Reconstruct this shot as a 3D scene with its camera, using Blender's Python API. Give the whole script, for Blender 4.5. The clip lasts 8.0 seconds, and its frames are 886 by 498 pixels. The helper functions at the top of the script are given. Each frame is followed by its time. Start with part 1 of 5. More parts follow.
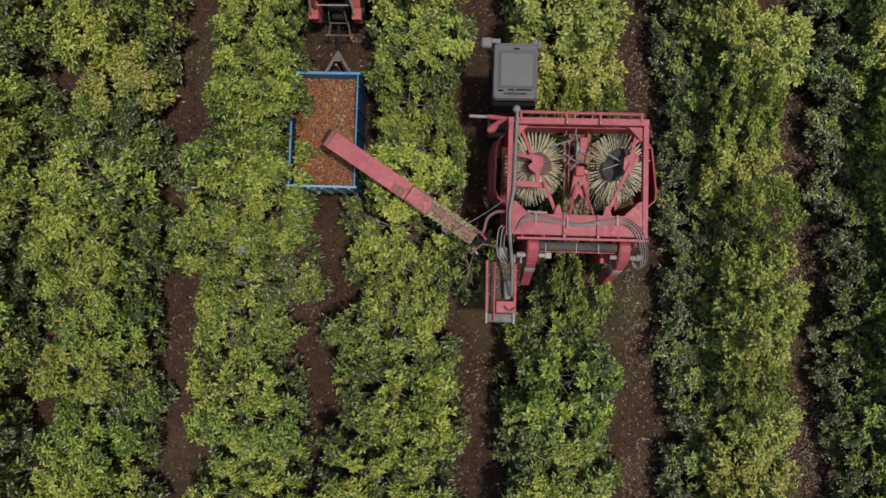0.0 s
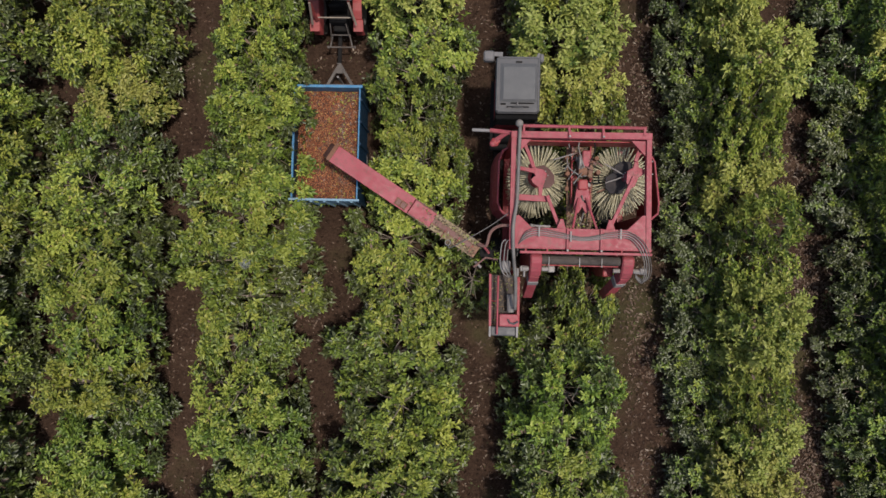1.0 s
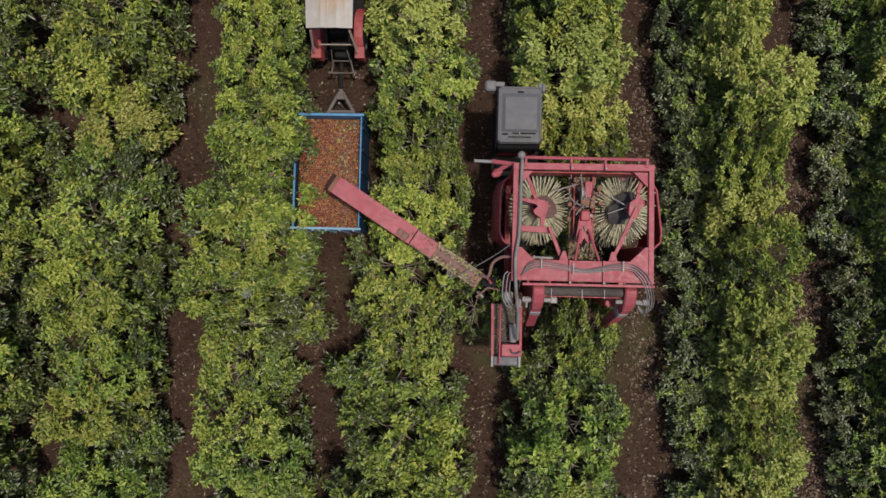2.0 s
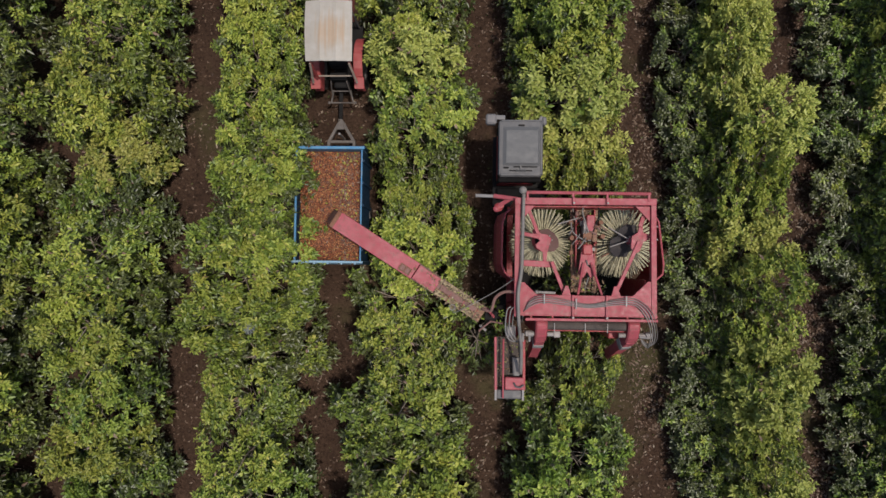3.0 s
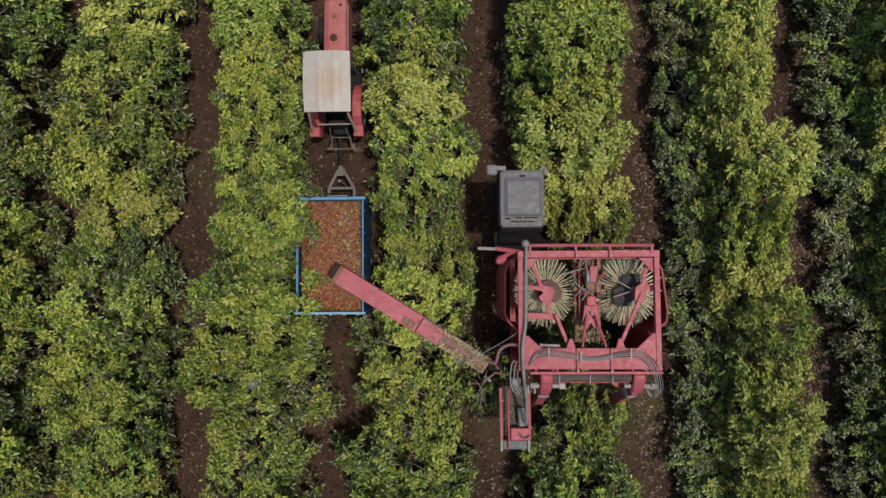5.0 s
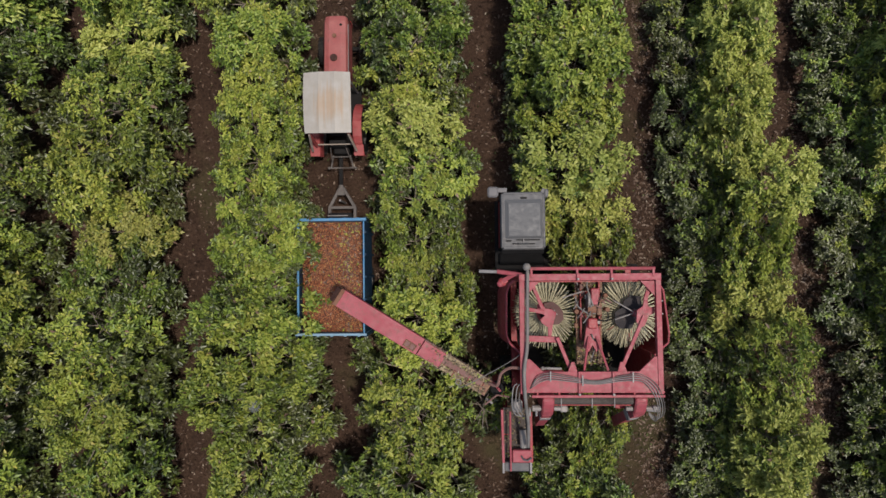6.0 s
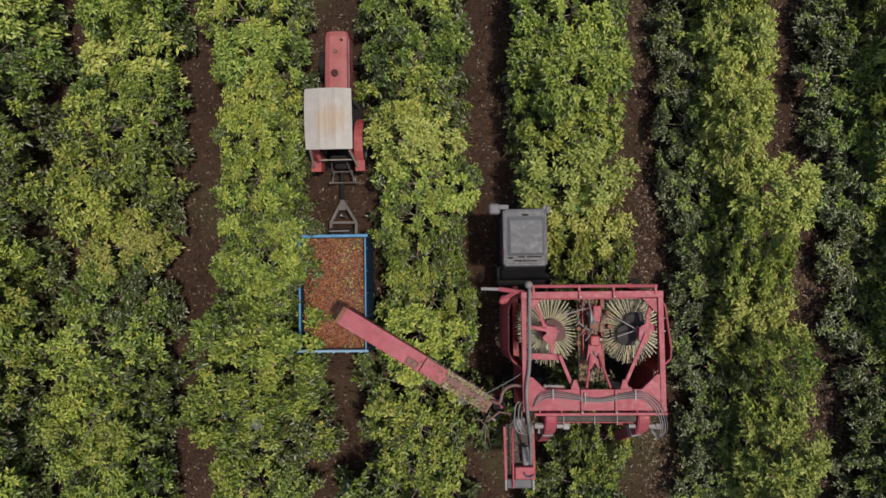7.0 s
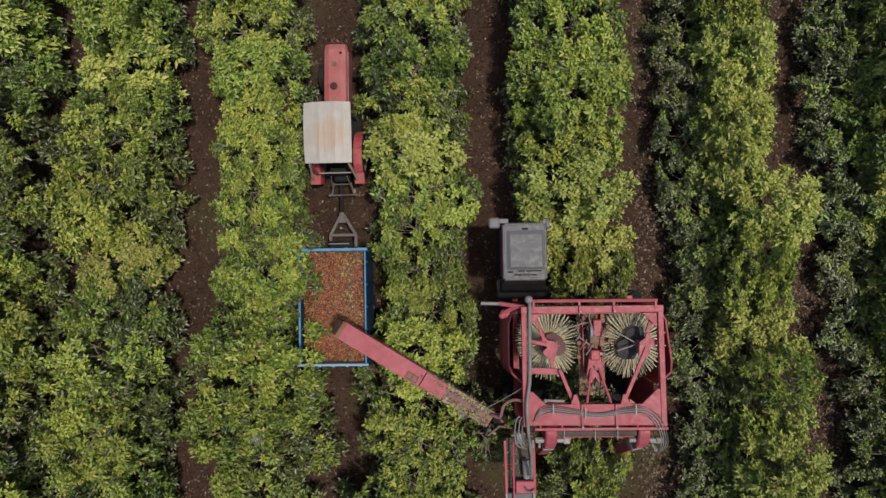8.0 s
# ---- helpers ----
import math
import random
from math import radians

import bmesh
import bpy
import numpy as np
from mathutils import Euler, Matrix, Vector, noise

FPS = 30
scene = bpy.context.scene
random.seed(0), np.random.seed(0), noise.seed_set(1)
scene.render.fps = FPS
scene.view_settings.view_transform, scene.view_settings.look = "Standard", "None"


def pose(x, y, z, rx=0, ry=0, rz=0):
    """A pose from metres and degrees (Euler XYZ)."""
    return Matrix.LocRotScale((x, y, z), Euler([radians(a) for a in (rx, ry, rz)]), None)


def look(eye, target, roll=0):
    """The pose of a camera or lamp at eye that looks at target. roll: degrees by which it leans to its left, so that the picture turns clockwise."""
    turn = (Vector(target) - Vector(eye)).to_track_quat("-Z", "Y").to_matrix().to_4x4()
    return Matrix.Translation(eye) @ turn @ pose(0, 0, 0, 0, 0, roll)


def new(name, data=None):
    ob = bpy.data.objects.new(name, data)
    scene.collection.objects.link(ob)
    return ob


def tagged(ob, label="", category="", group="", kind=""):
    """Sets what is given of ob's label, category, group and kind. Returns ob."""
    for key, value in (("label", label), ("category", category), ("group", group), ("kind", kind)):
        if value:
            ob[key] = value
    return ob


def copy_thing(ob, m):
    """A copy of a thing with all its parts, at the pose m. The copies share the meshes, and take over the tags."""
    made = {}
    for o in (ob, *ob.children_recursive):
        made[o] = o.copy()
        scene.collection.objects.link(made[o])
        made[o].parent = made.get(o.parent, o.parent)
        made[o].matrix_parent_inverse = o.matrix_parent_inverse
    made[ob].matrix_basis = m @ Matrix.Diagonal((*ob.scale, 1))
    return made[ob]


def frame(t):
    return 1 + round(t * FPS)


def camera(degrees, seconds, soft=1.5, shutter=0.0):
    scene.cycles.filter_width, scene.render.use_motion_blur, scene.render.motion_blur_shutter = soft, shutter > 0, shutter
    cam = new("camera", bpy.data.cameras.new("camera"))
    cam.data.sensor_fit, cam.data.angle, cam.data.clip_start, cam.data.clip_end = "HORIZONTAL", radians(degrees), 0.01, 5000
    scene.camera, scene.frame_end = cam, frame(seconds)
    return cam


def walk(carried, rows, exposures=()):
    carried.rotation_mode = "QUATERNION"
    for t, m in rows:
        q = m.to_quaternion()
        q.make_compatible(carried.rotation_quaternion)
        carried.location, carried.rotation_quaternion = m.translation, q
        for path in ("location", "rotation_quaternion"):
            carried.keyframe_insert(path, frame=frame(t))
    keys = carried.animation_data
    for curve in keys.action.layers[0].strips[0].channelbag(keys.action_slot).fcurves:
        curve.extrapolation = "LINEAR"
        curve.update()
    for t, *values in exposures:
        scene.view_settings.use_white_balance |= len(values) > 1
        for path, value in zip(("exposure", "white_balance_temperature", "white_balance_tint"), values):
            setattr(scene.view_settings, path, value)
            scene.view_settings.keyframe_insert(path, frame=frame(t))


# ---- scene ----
# camera: a drone that looks straight down and glides forward over the rows
cam = camera(73.0, 8.0)
HEIGHT, PITCH, LEAN = 16.0, 1.709, 2.515
PATH = [
    (0.0, 0.000, 0.000, 1.76), (0.5, -0.040, 0.084, 1.71), (1.0, -0.078, 0.301, 1.54), (1.5, -0.107, 0.602, 1.49),
    (3.0, -0.207, 1.727, 0.78), (3.5, -0.222, 2.021, 0.20), (4.0, -0.243, 2.322, -0.22), (4.5, -0.263, 2.597, -0.30),
    (6.0, -0.298, 3.365, -0.55), (6.5, -0.318, 3.549, -0.63), (7.0, -0.334, 3.742, -0.74), (7.5, -0.334, 3.912, -0.82),
    (8.0, -0.326, 4.055, -0.94),
]
walk(cam, [(t, pose(x, y, HEIGHT, PITCH, LEAN, yaw)) for t, x, y, yaw in PATH])
scene.view_settings.exposure = 0.0

# ---- light: hazy daylight, one soft high sun from the side of the rows ----
SUN_FROM = Vector((0.27, -0.05, 0.96)).normalized()
sky = bpy.data.worlds.new("sky")
sky.use_nodes = True
scene.world = sky
tree = sky.node_tree
sky_tex = tree.nodes.new("ShaderNodeTexSky")
sky_tex.sky_type = "NISHITA"
sky_tex.sun_disc = False
sky_tex.sun_elevation = math.asin(SUN_FROM.z)
sky_tex.sun_rotation = math.atan2(SUN_FROM.x, SUN_FROM.y)
sky_tex.dust_density = 3.0
background = tree.nodes["Background"]
background.inputs["Strength"].default_value = 0.145
tree.links.new(sky_tex.outputs["Color"], background.inputs["Color"])
sun_data = bpy.data.lights.new("sun", "SUN")
sun_data.energy, sun_data.angle, sun_data.color = 3.52, radians(3.0), (1.0, 0.922, 0.84)
sun = new("sun", sun_data)
sun.matrix_world = look(SUN_FROM * 40, (0, 0, 0))

# ---- materials ----
def nodes_of(name):
    m = bpy.data.materials.new(name)
    m.use_nodes = True
    return m, m.node_tree.nodes, m.node_tree.links, m.node_tree.nodes["Principled BSDF"]


def noise_node(n, l, coord, scale, detail=4.0, rough=0.6):
    t = n.new("ShaderNodeTexNoise")
    t.inputs["Scale"].default_value, t.inputs["Detail"].default_value, t.inputs["Roughness"].default_value = scale, detail, rough
    l.new(coord, t.inputs["Vector"])
    return t.outputs["Fac"]


def ramp_node(n, l, fac, stops):
    r = n.new("ShaderNodeValToRGB")
    while len(r.color_ramp.elements) < len(stops):
        r.color_ramp.elements.new(0.5)
    for e, (at, c) in zip(r.color_ramp.elements, stops):
        e.position, e.color = at, (*c, 1)
    l.new(fac, r.inputs["Fac"])
    return r.outputs["Color"]


def mix_node(n, l, fac, a, b, blend="MIX"):
    x = n.new("ShaderNodeMix")
    x.data_type, x.blend_type = "RGBA", blend
    for value, slot in ((fac, 0), (a, 6), (b, 7)):
        if hasattr(value, "is_linked"):
            l.new(value, x.inputs[slot])
        elif slot == 0:
            x.inputs[0].default_value = value
        else:
            x.inputs[slot].default_value = (*value, 1)
    return x.outputs[2]


def bump_node(n, l, height, p, strength, distance):
    b = n.new("ShaderNodeBump")
    b.inputs["Strength"].default_value, b.inputs["Distance"].default_value = strength, distance
    l.new(height, b.inputs["Height"])
    l.new(b.outputs["Normal"], p.inputs["Normal"])


def worn(name, base, pale, dirt, rough=0.5, metal=0.0, amount=0.5, fine=26.0, broad=2.6, shine=0.4):
    """Painted or bare metal: broad fading, fine speckle and patches of dirt."""
    m, n, l, p = nodes_of(name)
    c = n.new("ShaderNodeTexCoord").outputs["Object"]
    a = ramp_node(n, l, noise_node(n, l, c, broad, 5), [(0.32, base), (0.72, pale)])
    d = ramp_node(n, l, noise_node(n, l, c, fine, 6, 0.7), [(0.5, (0, 0, 0)), (0.72, (amount,) * 3)])
    g = ramp_node(n, l, noise_node(n, l, c, broad * 2.3, 6, 0.7), [(0.52, (0, 0, 0)), (0.7, (amount,) * 3)])
    l.new(mix_node(n, l, g, mix_node(n, l, d, a, dirt), dirt), p.inputs["Base Color"])
    r = ramp_node(n, l, noise_node(n, l, c, fine * 0.4, 4), [(0.3, (rough - 0.1,) * 3), (0.7, (min(1, rough + 0.2),) * 3)])
    l.new(r, p.inputs["Roughness"])
    p.inputs["Metallic"].default_value = metal
    p.inputs["Specular IOR Level"].default_value = shine
    bump_node(n, l, noise_node(n, l, c, fine, 5), p, 0.25, 0.004)
    return m


red = worn("faded_red_paint", (0.232, 0.029, 0.042), (0.280, 0.062, 0.076), (0.12, 0.052, 0.040), 0.55, amount=0.7)
red_dark = worn("dark_red_paint", (0.20, 0.014, 0.018), (0.27, 0.03, 0.034), (0.06, 0.03, 0.022), 0.5)
red_orange = worn("orange_red_paint", (0.225, 0.032, 0.034), (0.30, 0.072, 0.066), (0.13, 0.06, 0.04), 0.45, amount=0.4)
hood_red = worn("sun_bleached_red_paint", (0.235, 0.056, 0.052), (0.285, 0.095, 0.084), (0.12, 0.055, 0.042), 0.5, amount=0.45)
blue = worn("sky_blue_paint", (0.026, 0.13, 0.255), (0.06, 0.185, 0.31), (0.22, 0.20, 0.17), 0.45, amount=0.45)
# the trailer's blue with the shade on its sides put into the colour
blue_shaded = worn("shaded_blue_paint", (0.005, 0.020, 0.042), (0.010, 0.034, 0.064), (0.035, 0.03, 0.026), 0.5, amount=0.5, shine=0.2)
blue_pale = worn("chalky_blue_paint", (0.12, 0.23, 0.32), (0.19, 0.29, 0.36), (0.16, 0.15, 0.14), 0.55, amount=0.5)
steel = worn("dusty_steel", (0.17, 0.155, 0.145), (0.26, 0.24, 0.225), (0.13, 0.09, 0.065), 0.55, 0.15, 0.5)
steel_old = worn("grimy_grey_steel", (0.075, 0.066, 0.060), (0.13, 0.115, 0.105), (0.06, 0.042, 0.03), 0.65, 0.1, 0.6)
galvanised = worn("grey_paint", (0.15, 0.143, 0.14), (0.22, 0.21, 0.205), (0.17, 0.13, 0.11), 0.5, 0.1, 0.4)
charcoal = worn("charcoal_plastic", (0.052, 0.052, 0.055), (0.066, 0.066, 0.069), (0.11, 0.095, 0.08), 0.5, amount=0.3)
slate = worn("slate_grey_plastic", (0.070, 0.071, 0.073), (0.078, 0.079, 0.080), (0.10, 0.096, 0.090), 0.55, amount=0.10)
cream_post = worn("dusty_cream_paint", (0.20, 0.165, 0.13), (0.29, 0.25, 0.21), (0.14, 0.08, 0.05), 0.6, amount=0.6)
mirror_grey = worn("weathered_grey_plastic", (0.092, 0.088, 0.088), (0.13, 0.125, 0.124), (0.17, 0.15, 0.14), 0.6, amount=0.3)
straw = worn("straw_and_chaff", (0.17, 0.125, 0.070), (0.34, 0.285, 0.175), (0.10, 0.055, 0.035), 0.9, amount=0.8, fine=50)
black = worn("black_metal", (0.009, 0.009, 0.0095), (0.017, 0.0165, 0.016), (0.03, 0.022, 0.017), 0.75, amount=0.3, shine=0.08)
black_soot = worn("sooty_black_plastic", (0.006, 0.006, 0.0065), (0.010, 0.010, 0.0105), (0.02, 0.017, 0.014), 0.8, amount=0.2, shine=0.05)
rubber = worn("black_rubber", (0.012, 0.012, 0.012), (0.022, 0.021, 0.020), (0.05, 0.034, 0.024), 0.8, amount=0.5, shine=0.15)
hose_mat = worn("dusty_rubber_hose", (0.085, 0.082, 0.078), (0.16, 0.152, 0.145), (0.22, 0.17, 0.13), 0.6, amount=0.5)
spout_brown = worn("dusty_dark_rubber", (0.035, 0.016, 0.013), (0.06, 0.03, 0.024), (0.08, 0.045, 0.03), 0.75, amount=0.5, shine=0.15)
rust = worn("rusty_iron", (0.13, 0.055, 0.03), (0.21, 0.11, 0.07), (0.05, 0.03, 0.022), 0.8, 0.1, 0.6)
rod_mat = worn("cream_fibreglass", (0.34, 0.31, 0.19), (0.44, 0.40, 0.27), (0.16, 0.12, 0.07), 0.45, amount=0.55)
# the machine's red, darkened so that the colour holds the panels' shade
panel_red = worn("shaded_red_paint", (0.22, 0.022, 0.028), (0.28, 0.045, 0.05), (0.09, 0.04, 0.03), 0.55, amount=0.5)
cover_brown = worn("dusty_red_brown", (0.13, 0.065, 0.055), (0.19, 0.105, 0.09), (0.08, 0.045, 0.034), 0.75, amount=0.6)
hub_brown = worn("grimy_red_brown", (0.085, 0.046, 0.042), (0.13, 0.078, 0.070), (0.06, 0.036, 0.03), 0.8, amount=0.7, shine=0.2)
plate_black = worn("sooty_plate", (0.022, 0.020, 0.022), (0.038, 0.035, 0.036), (0.07, 0.05, 0.042), 0.7, amount=0.5, shine=0.15)
mesh_grey = worn("dusty_mesh", (0.042, 0.034, 0.030), (0.074, 0.060, 0.052), (0.022, 0.017, 0.014), 0.85, amount=0.8, fine=60)
bark = worn("grey_bark", (0.13, 0.10, 0.075), (0.25, 0.21, 0.17), (0.06, 0.045, 0.03), 0.9, amount=0.6)
web_mat = worn("pale_grey_silk", (0.17, 0.19, 0.19), (0.22, 0.24, 0.24), (0.16, 0.17, 0.16), 0.8, amount=0.2)

glass, _n, _l, _p = nodes_of("tinted_glass")
_p.inputs["Base Color"].default_value = (0.015, 0.018, 0.02, 1)
_p.inputs["Roughness"].default_value = 0.06
_p.inputs["Transmission Weight"].default_value = 0.35


def canopy_paint():
    """Cream sheet roof with a rust stain in its middle, in streaks that run along the tractor."""
    m, n, l, p = nodes_of("cream_roof_paint")
    c = n.new("ShaderNodeTexCoord").outputs["Object"]
    s = n.new("ShaderNodeMapping")
    s.inputs["Scale"].default_value = (15, 0.8, 1)
    l.new(c, s.inputs["Vector"])
    streak = noise_node(n, l, s.outputs["Vector"], 1.0, 4, 0.6)
    far = n.new("ShaderNodeVectorMath")
    far.operation = "DISTANCE"
    far.inputs[1].default_value = (0.03, -0.35, 2.15)
    l.new(c, far.inputs[0])
    patch = ramp_node(n, l, far.outputs["Value"], [(0.18, (0.74,) * 3), (0.42, (0.56,) * 3), (0.72, (0.40,) * 3)])
    both = n.new("ShaderNodeMath")
    both.operation = "MULTIPLY"
    l.new(streak, both.inputs[0])
    l.new(patch, both.inputs[1])
    a = ramp_node(n, l, noise_node(n, l, c, 5, 5), [(0.3, (0.250, 0.228, 0.192)), (0.7, (0.298, 0.278, 0.246))])
    f = ramp_node(n, l, both.outputs[0], [(0.26, (0, 0, 0)), (0.40, (0.62,) * 3)])
    l.new(mix_node(n, l, f, a, (0.27, 0.165, 0.08)), p.inputs["Base Color"])
    p.inputs["Roughness"].default_value = 0.6
    bump_node(n, l, streak, p, 0.2, 0.01)
    return m


def leaf_paint(name, stops, gloss, through_light, shine=0.35):
    m, n, l, p = nodes_of(name)
    g = n.new("ShaderNodeNewGeometry")
    o = n.new("ShaderNodeObjectInfo")
    c = ramp_node(n, l, g.outputs["Random Per Island"], stops)
    hue = n.new("ShaderNodeHueSaturation")
    shift = n.new("ShaderNodeMapRange")
    shift.inputs["To Min"].default_value, shift.inputs["To Max"].default_value = 0.477, 0.507
    l.new(o.outputs["Random"], shift.inputs["Value"])
    l.new(shift.outputs["Result"], hue.inputs["Hue"])
    value = n.new("ShaderNodeMapRange")
    value.inputs["To Min"].default_value, value.inputs["To Max"].default_value = 0.8, 1.2
    spread = n.new("ShaderNodeMath")
    spread.operation = "FRACT"
    times = n.new("ShaderNodeMath")
    times.operation = "MULTIPLY"
    times.inputs[1].default_value = 7.31
    l.new(o.outputs["Random"], times.inputs[0])
    l.new(times.outputs[0], spread.inputs[0])
    l.new(spread.outputs[0], value.inputs["Value"])
    l.new(value.outputs["Result"], hue.inputs["Value"])
    l.new(c, hue.inputs["Color"])
    l.new(hue.outputs["Color"], p.inputs["Base Color"])
    p.inputs["Roughness"].default_value = gloss
    p.inputs["Specular IOR Level"].default_value = shine
    t = n.new("ShaderNodeBsdfTranslucent")
    l.new(hue.outputs["Color"], t.inputs["Color"])
    x = n.new("ShaderNodeMixShader")
    x.inputs[0].default_value = through_light
    l.new(p.outputs[0], x.inputs[1])
    l.new(t.outputs[0], x.inputs[2])
    l.new(x.outputs[0], n["Material Output"].inputs["Surface"])
    return m


leaf_old_shaded = leaf_paint("mature_shaded_coffee_leaf", [(0.0, (0.036, 0.049, 0.015)), (0.5, (0.054, 0.071, 0.020)), (1.0, (0.080, 0.100, 0.030))], 0.40, 0.08, 0.50)
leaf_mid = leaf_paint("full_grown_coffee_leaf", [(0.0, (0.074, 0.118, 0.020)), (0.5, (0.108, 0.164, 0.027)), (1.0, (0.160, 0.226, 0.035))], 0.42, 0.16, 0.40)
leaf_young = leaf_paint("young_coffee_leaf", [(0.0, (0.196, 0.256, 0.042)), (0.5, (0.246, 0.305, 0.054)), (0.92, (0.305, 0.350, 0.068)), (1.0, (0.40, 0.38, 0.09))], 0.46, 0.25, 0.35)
leaf_pale = leaf_paint("yellowing_coffee_leaf", [(0.0, (0.240, 0.290, 0.062)), (0.5, (0.312, 0.356, 0.082)), (1.0, (0.395, 0.412, 0.110))], 0.46, 0.25, 0.35)
leaf_dry = leaf_paint("dry_leaf", [(0.0, (0.05, 0.03, 0.018)), (0.45, (0.13, 0.085, 0.05)), (0.9, (0.17, 0.125, 0.085)), (1.0, (0.32, 0.27, 0.20))], 0.6, 0.1)
weed_mat = leaf_paint("weed_green", [(0.0, (0.03, 0.05, 0.012)), (1.0, (0.09, 0.11, 0.035))], 0.6, 0.2)
cherry_mat = leaf_paint("coffee_cherries", [(0.0, (0.028, 0.010, 0.006)), (0.35, (0.110, 0.032, 0.013)), (0.7, (0.27, 0.100, 0.030)), (0.93, (0.42, 0.21, 0.07)), (1.0, (0.38, 0.29, 0.11))], 0.5, 0.0)
cream_roof = canopy_paint()


def soil_paint():
    m, n, l, p = nodes_of("red_brown_soil")
    c = n.new("ShaderNodeTexCoord").outputs["Object"]
    broad = noise_node(n, l, c, 0.5, 5)
    a = ramp_node(n, l, broad, [(0.3, (0.036, 0.021, 0.014)), (0.55, (0.055, 0.033, 0.022)), (0.75, (0.090, 0.057, 0.038))])
    f = ramp_node(n, l, noise_node(n, l, c, 14, 7, 0.75), [(0.35, (0.45, 0.42, 0.40)), (0.55, (1, 1, 1)), (0.78, (1.5, 1.42, 1.35))])
    tint = mix_node(n, l, 1.0, a, f, "MULTIPLY")
    moss = ramp_node(n, l, noise_node(n, l, c, 0.33, 4), [(0.56, (0, 0, 0)), (0.68, (0.5, 0.5, 0.5))])
    l.new(mix_node(n, l, moss, tint, (0.06, 0.062, 0.024)), p.inputs["Base Color"])
    p.inputs["Roughness"].default_value = 0.95
    p.inputs["Specular IOR Level"].default_value = 0.15
    bump_node(n, l, noise_node(n, l, c, 22, 8, 0.75), p, 0.9, 0.06)
    return m


soil = soil_paint()


def heap_paint():
    m, n, l, p = nodes_of("heap_of_cherries")
    c = n.new("ShaderNodeTexCoord").outputs["Object"]
    v = n.new("ShaderNodeTexVoronoi")
    v.inputs["Scale"].default_value = 48
    l.new(c, v.inputs["Vector"])
    s = n.new("ShaderNodeSeparateColor")
    l.new(v.outputs["Color"], s.inputs[0])
    a = ramp_node(n, l, s.outputs[0], [(0.0, (0.024, 0.009, 0.005)), (0.5, (0.100, 0.028, 0.012)), (0.9, (0.25, 0.085, 0.028)), (1.0, (0.32, 0.22, 0.07))])
    f = ramp_node(n, l, noise_node(n, l, c, 2.1, 5, 0.7), [(0.3, (0.50, 0.46, 0.46)), (0.55, (1.0, 1.0, 1.0)), (0.75, (1.45, 1.6, 1.4))])
    l.new(mix_node(n, l, 1.0, a, f, "MULTIPLY"), p.inputs["Base Color"])
    p.inputs["Roughness"].default_value = 0.65
    b = n.new("ShaderNodeMath")
    b.operation = "SUBTRACT"
    b.inputs[0].default_value = 1
    l.new(v.outputs["Distance"], b.inputs[1])
    bump_node(n, l, b.outputs[0], p, 0.8, 0.012)
    return m


def debris_paint():
    """Leaves, dust and chaff that lie on the machine."""
    m, n, l, p = nodes_of("chaff_and_dust")
    c = n.new("ShaderNodeTexCoord").outputs["Object"]
    a = ramp_node(n, l, noise_node(n, l, c, 30, 6, 0.7), [(0.3, (0.08, 0.036, 0.027)), (0.5, (0.18, 0.095, 0.065)), (0.62, (0.23, 0.155, 0.085)), (0.75, (0.30, 0.235, 0.15))])
    l.new(a, p.inputs["Base Color"])
    p.inputs["Roughness"].default_value = 0.9
    bump_node(n, l, noise_node(n, l, c, 40, 6, 0.7), p, 0.8, 0.02)
    return m


heap_mat, debris = heap_paint(), debris_paint()

# ---- building tools ----
def thing(name, at, label, category, group=""):
    ob = new(name)
    ob.location = at
    ob.empty_display_size = 0.3
    return tagged(ob, label, category, group)


def root_place(ob):
    while ob.parent:
        ob = ob.parent
    return ob.location.copy()


def part(name, bm, material, parent, label="", smooth=False):
    """Links a bmesh, drawn in world places, as one mesh object under a thing or a part."""
    me = bpy.data.meshes.new(name)
    bmesh.ops.recalc_face_normals(bm, faces=bm.faces[:])
    bmesh.ops.translate(bm, verts=bm.verts[:], vec=-root_place(parent))
    bm.to_mesh(me)
    bm.free()
    for m in material if isinstance(material, (list, tuple)) else (material,):
        me.materials.append(m)
    if smooth:
        me.polygons.foreach_set("use_smooth", [True] * len(me.polygons))
    ob = new(name, me)
    ob.parent = parent
    return tagged(ob, label)


def bevelled(bm, width, angle=0.6):
    edges = [e for e in bm.edges if len(e.link_faces) == 2 and e.calc_face_angle(0) > angle]
    if edges and width:
        bmesh.ops.bevel(bm, geom=edges, offset=width, segments=1, affect="EDGES", clamp_overlap=True)
    return bm


def box(lo, hi, bevel=0.008, bm=None):
    b = bmesh.new()
    bmesh.ops.create_cube(b, size=1)
    for v in b.verts:
        v.co = Vector([(a + c) / 2 + (c - a) * k for a, c, k in zip(lo, hi, v.co)])
    bevelled(b, bevel)
    return joined(bm, b)


def joined(into, b):
    if into is None:
        return b
    me = bpy.data.meshes.new("joint")
    b.to_mesh(me)
    b.free()
    into.from_mesh(me)
    bpy.data.meshes.remove(me)
    return into


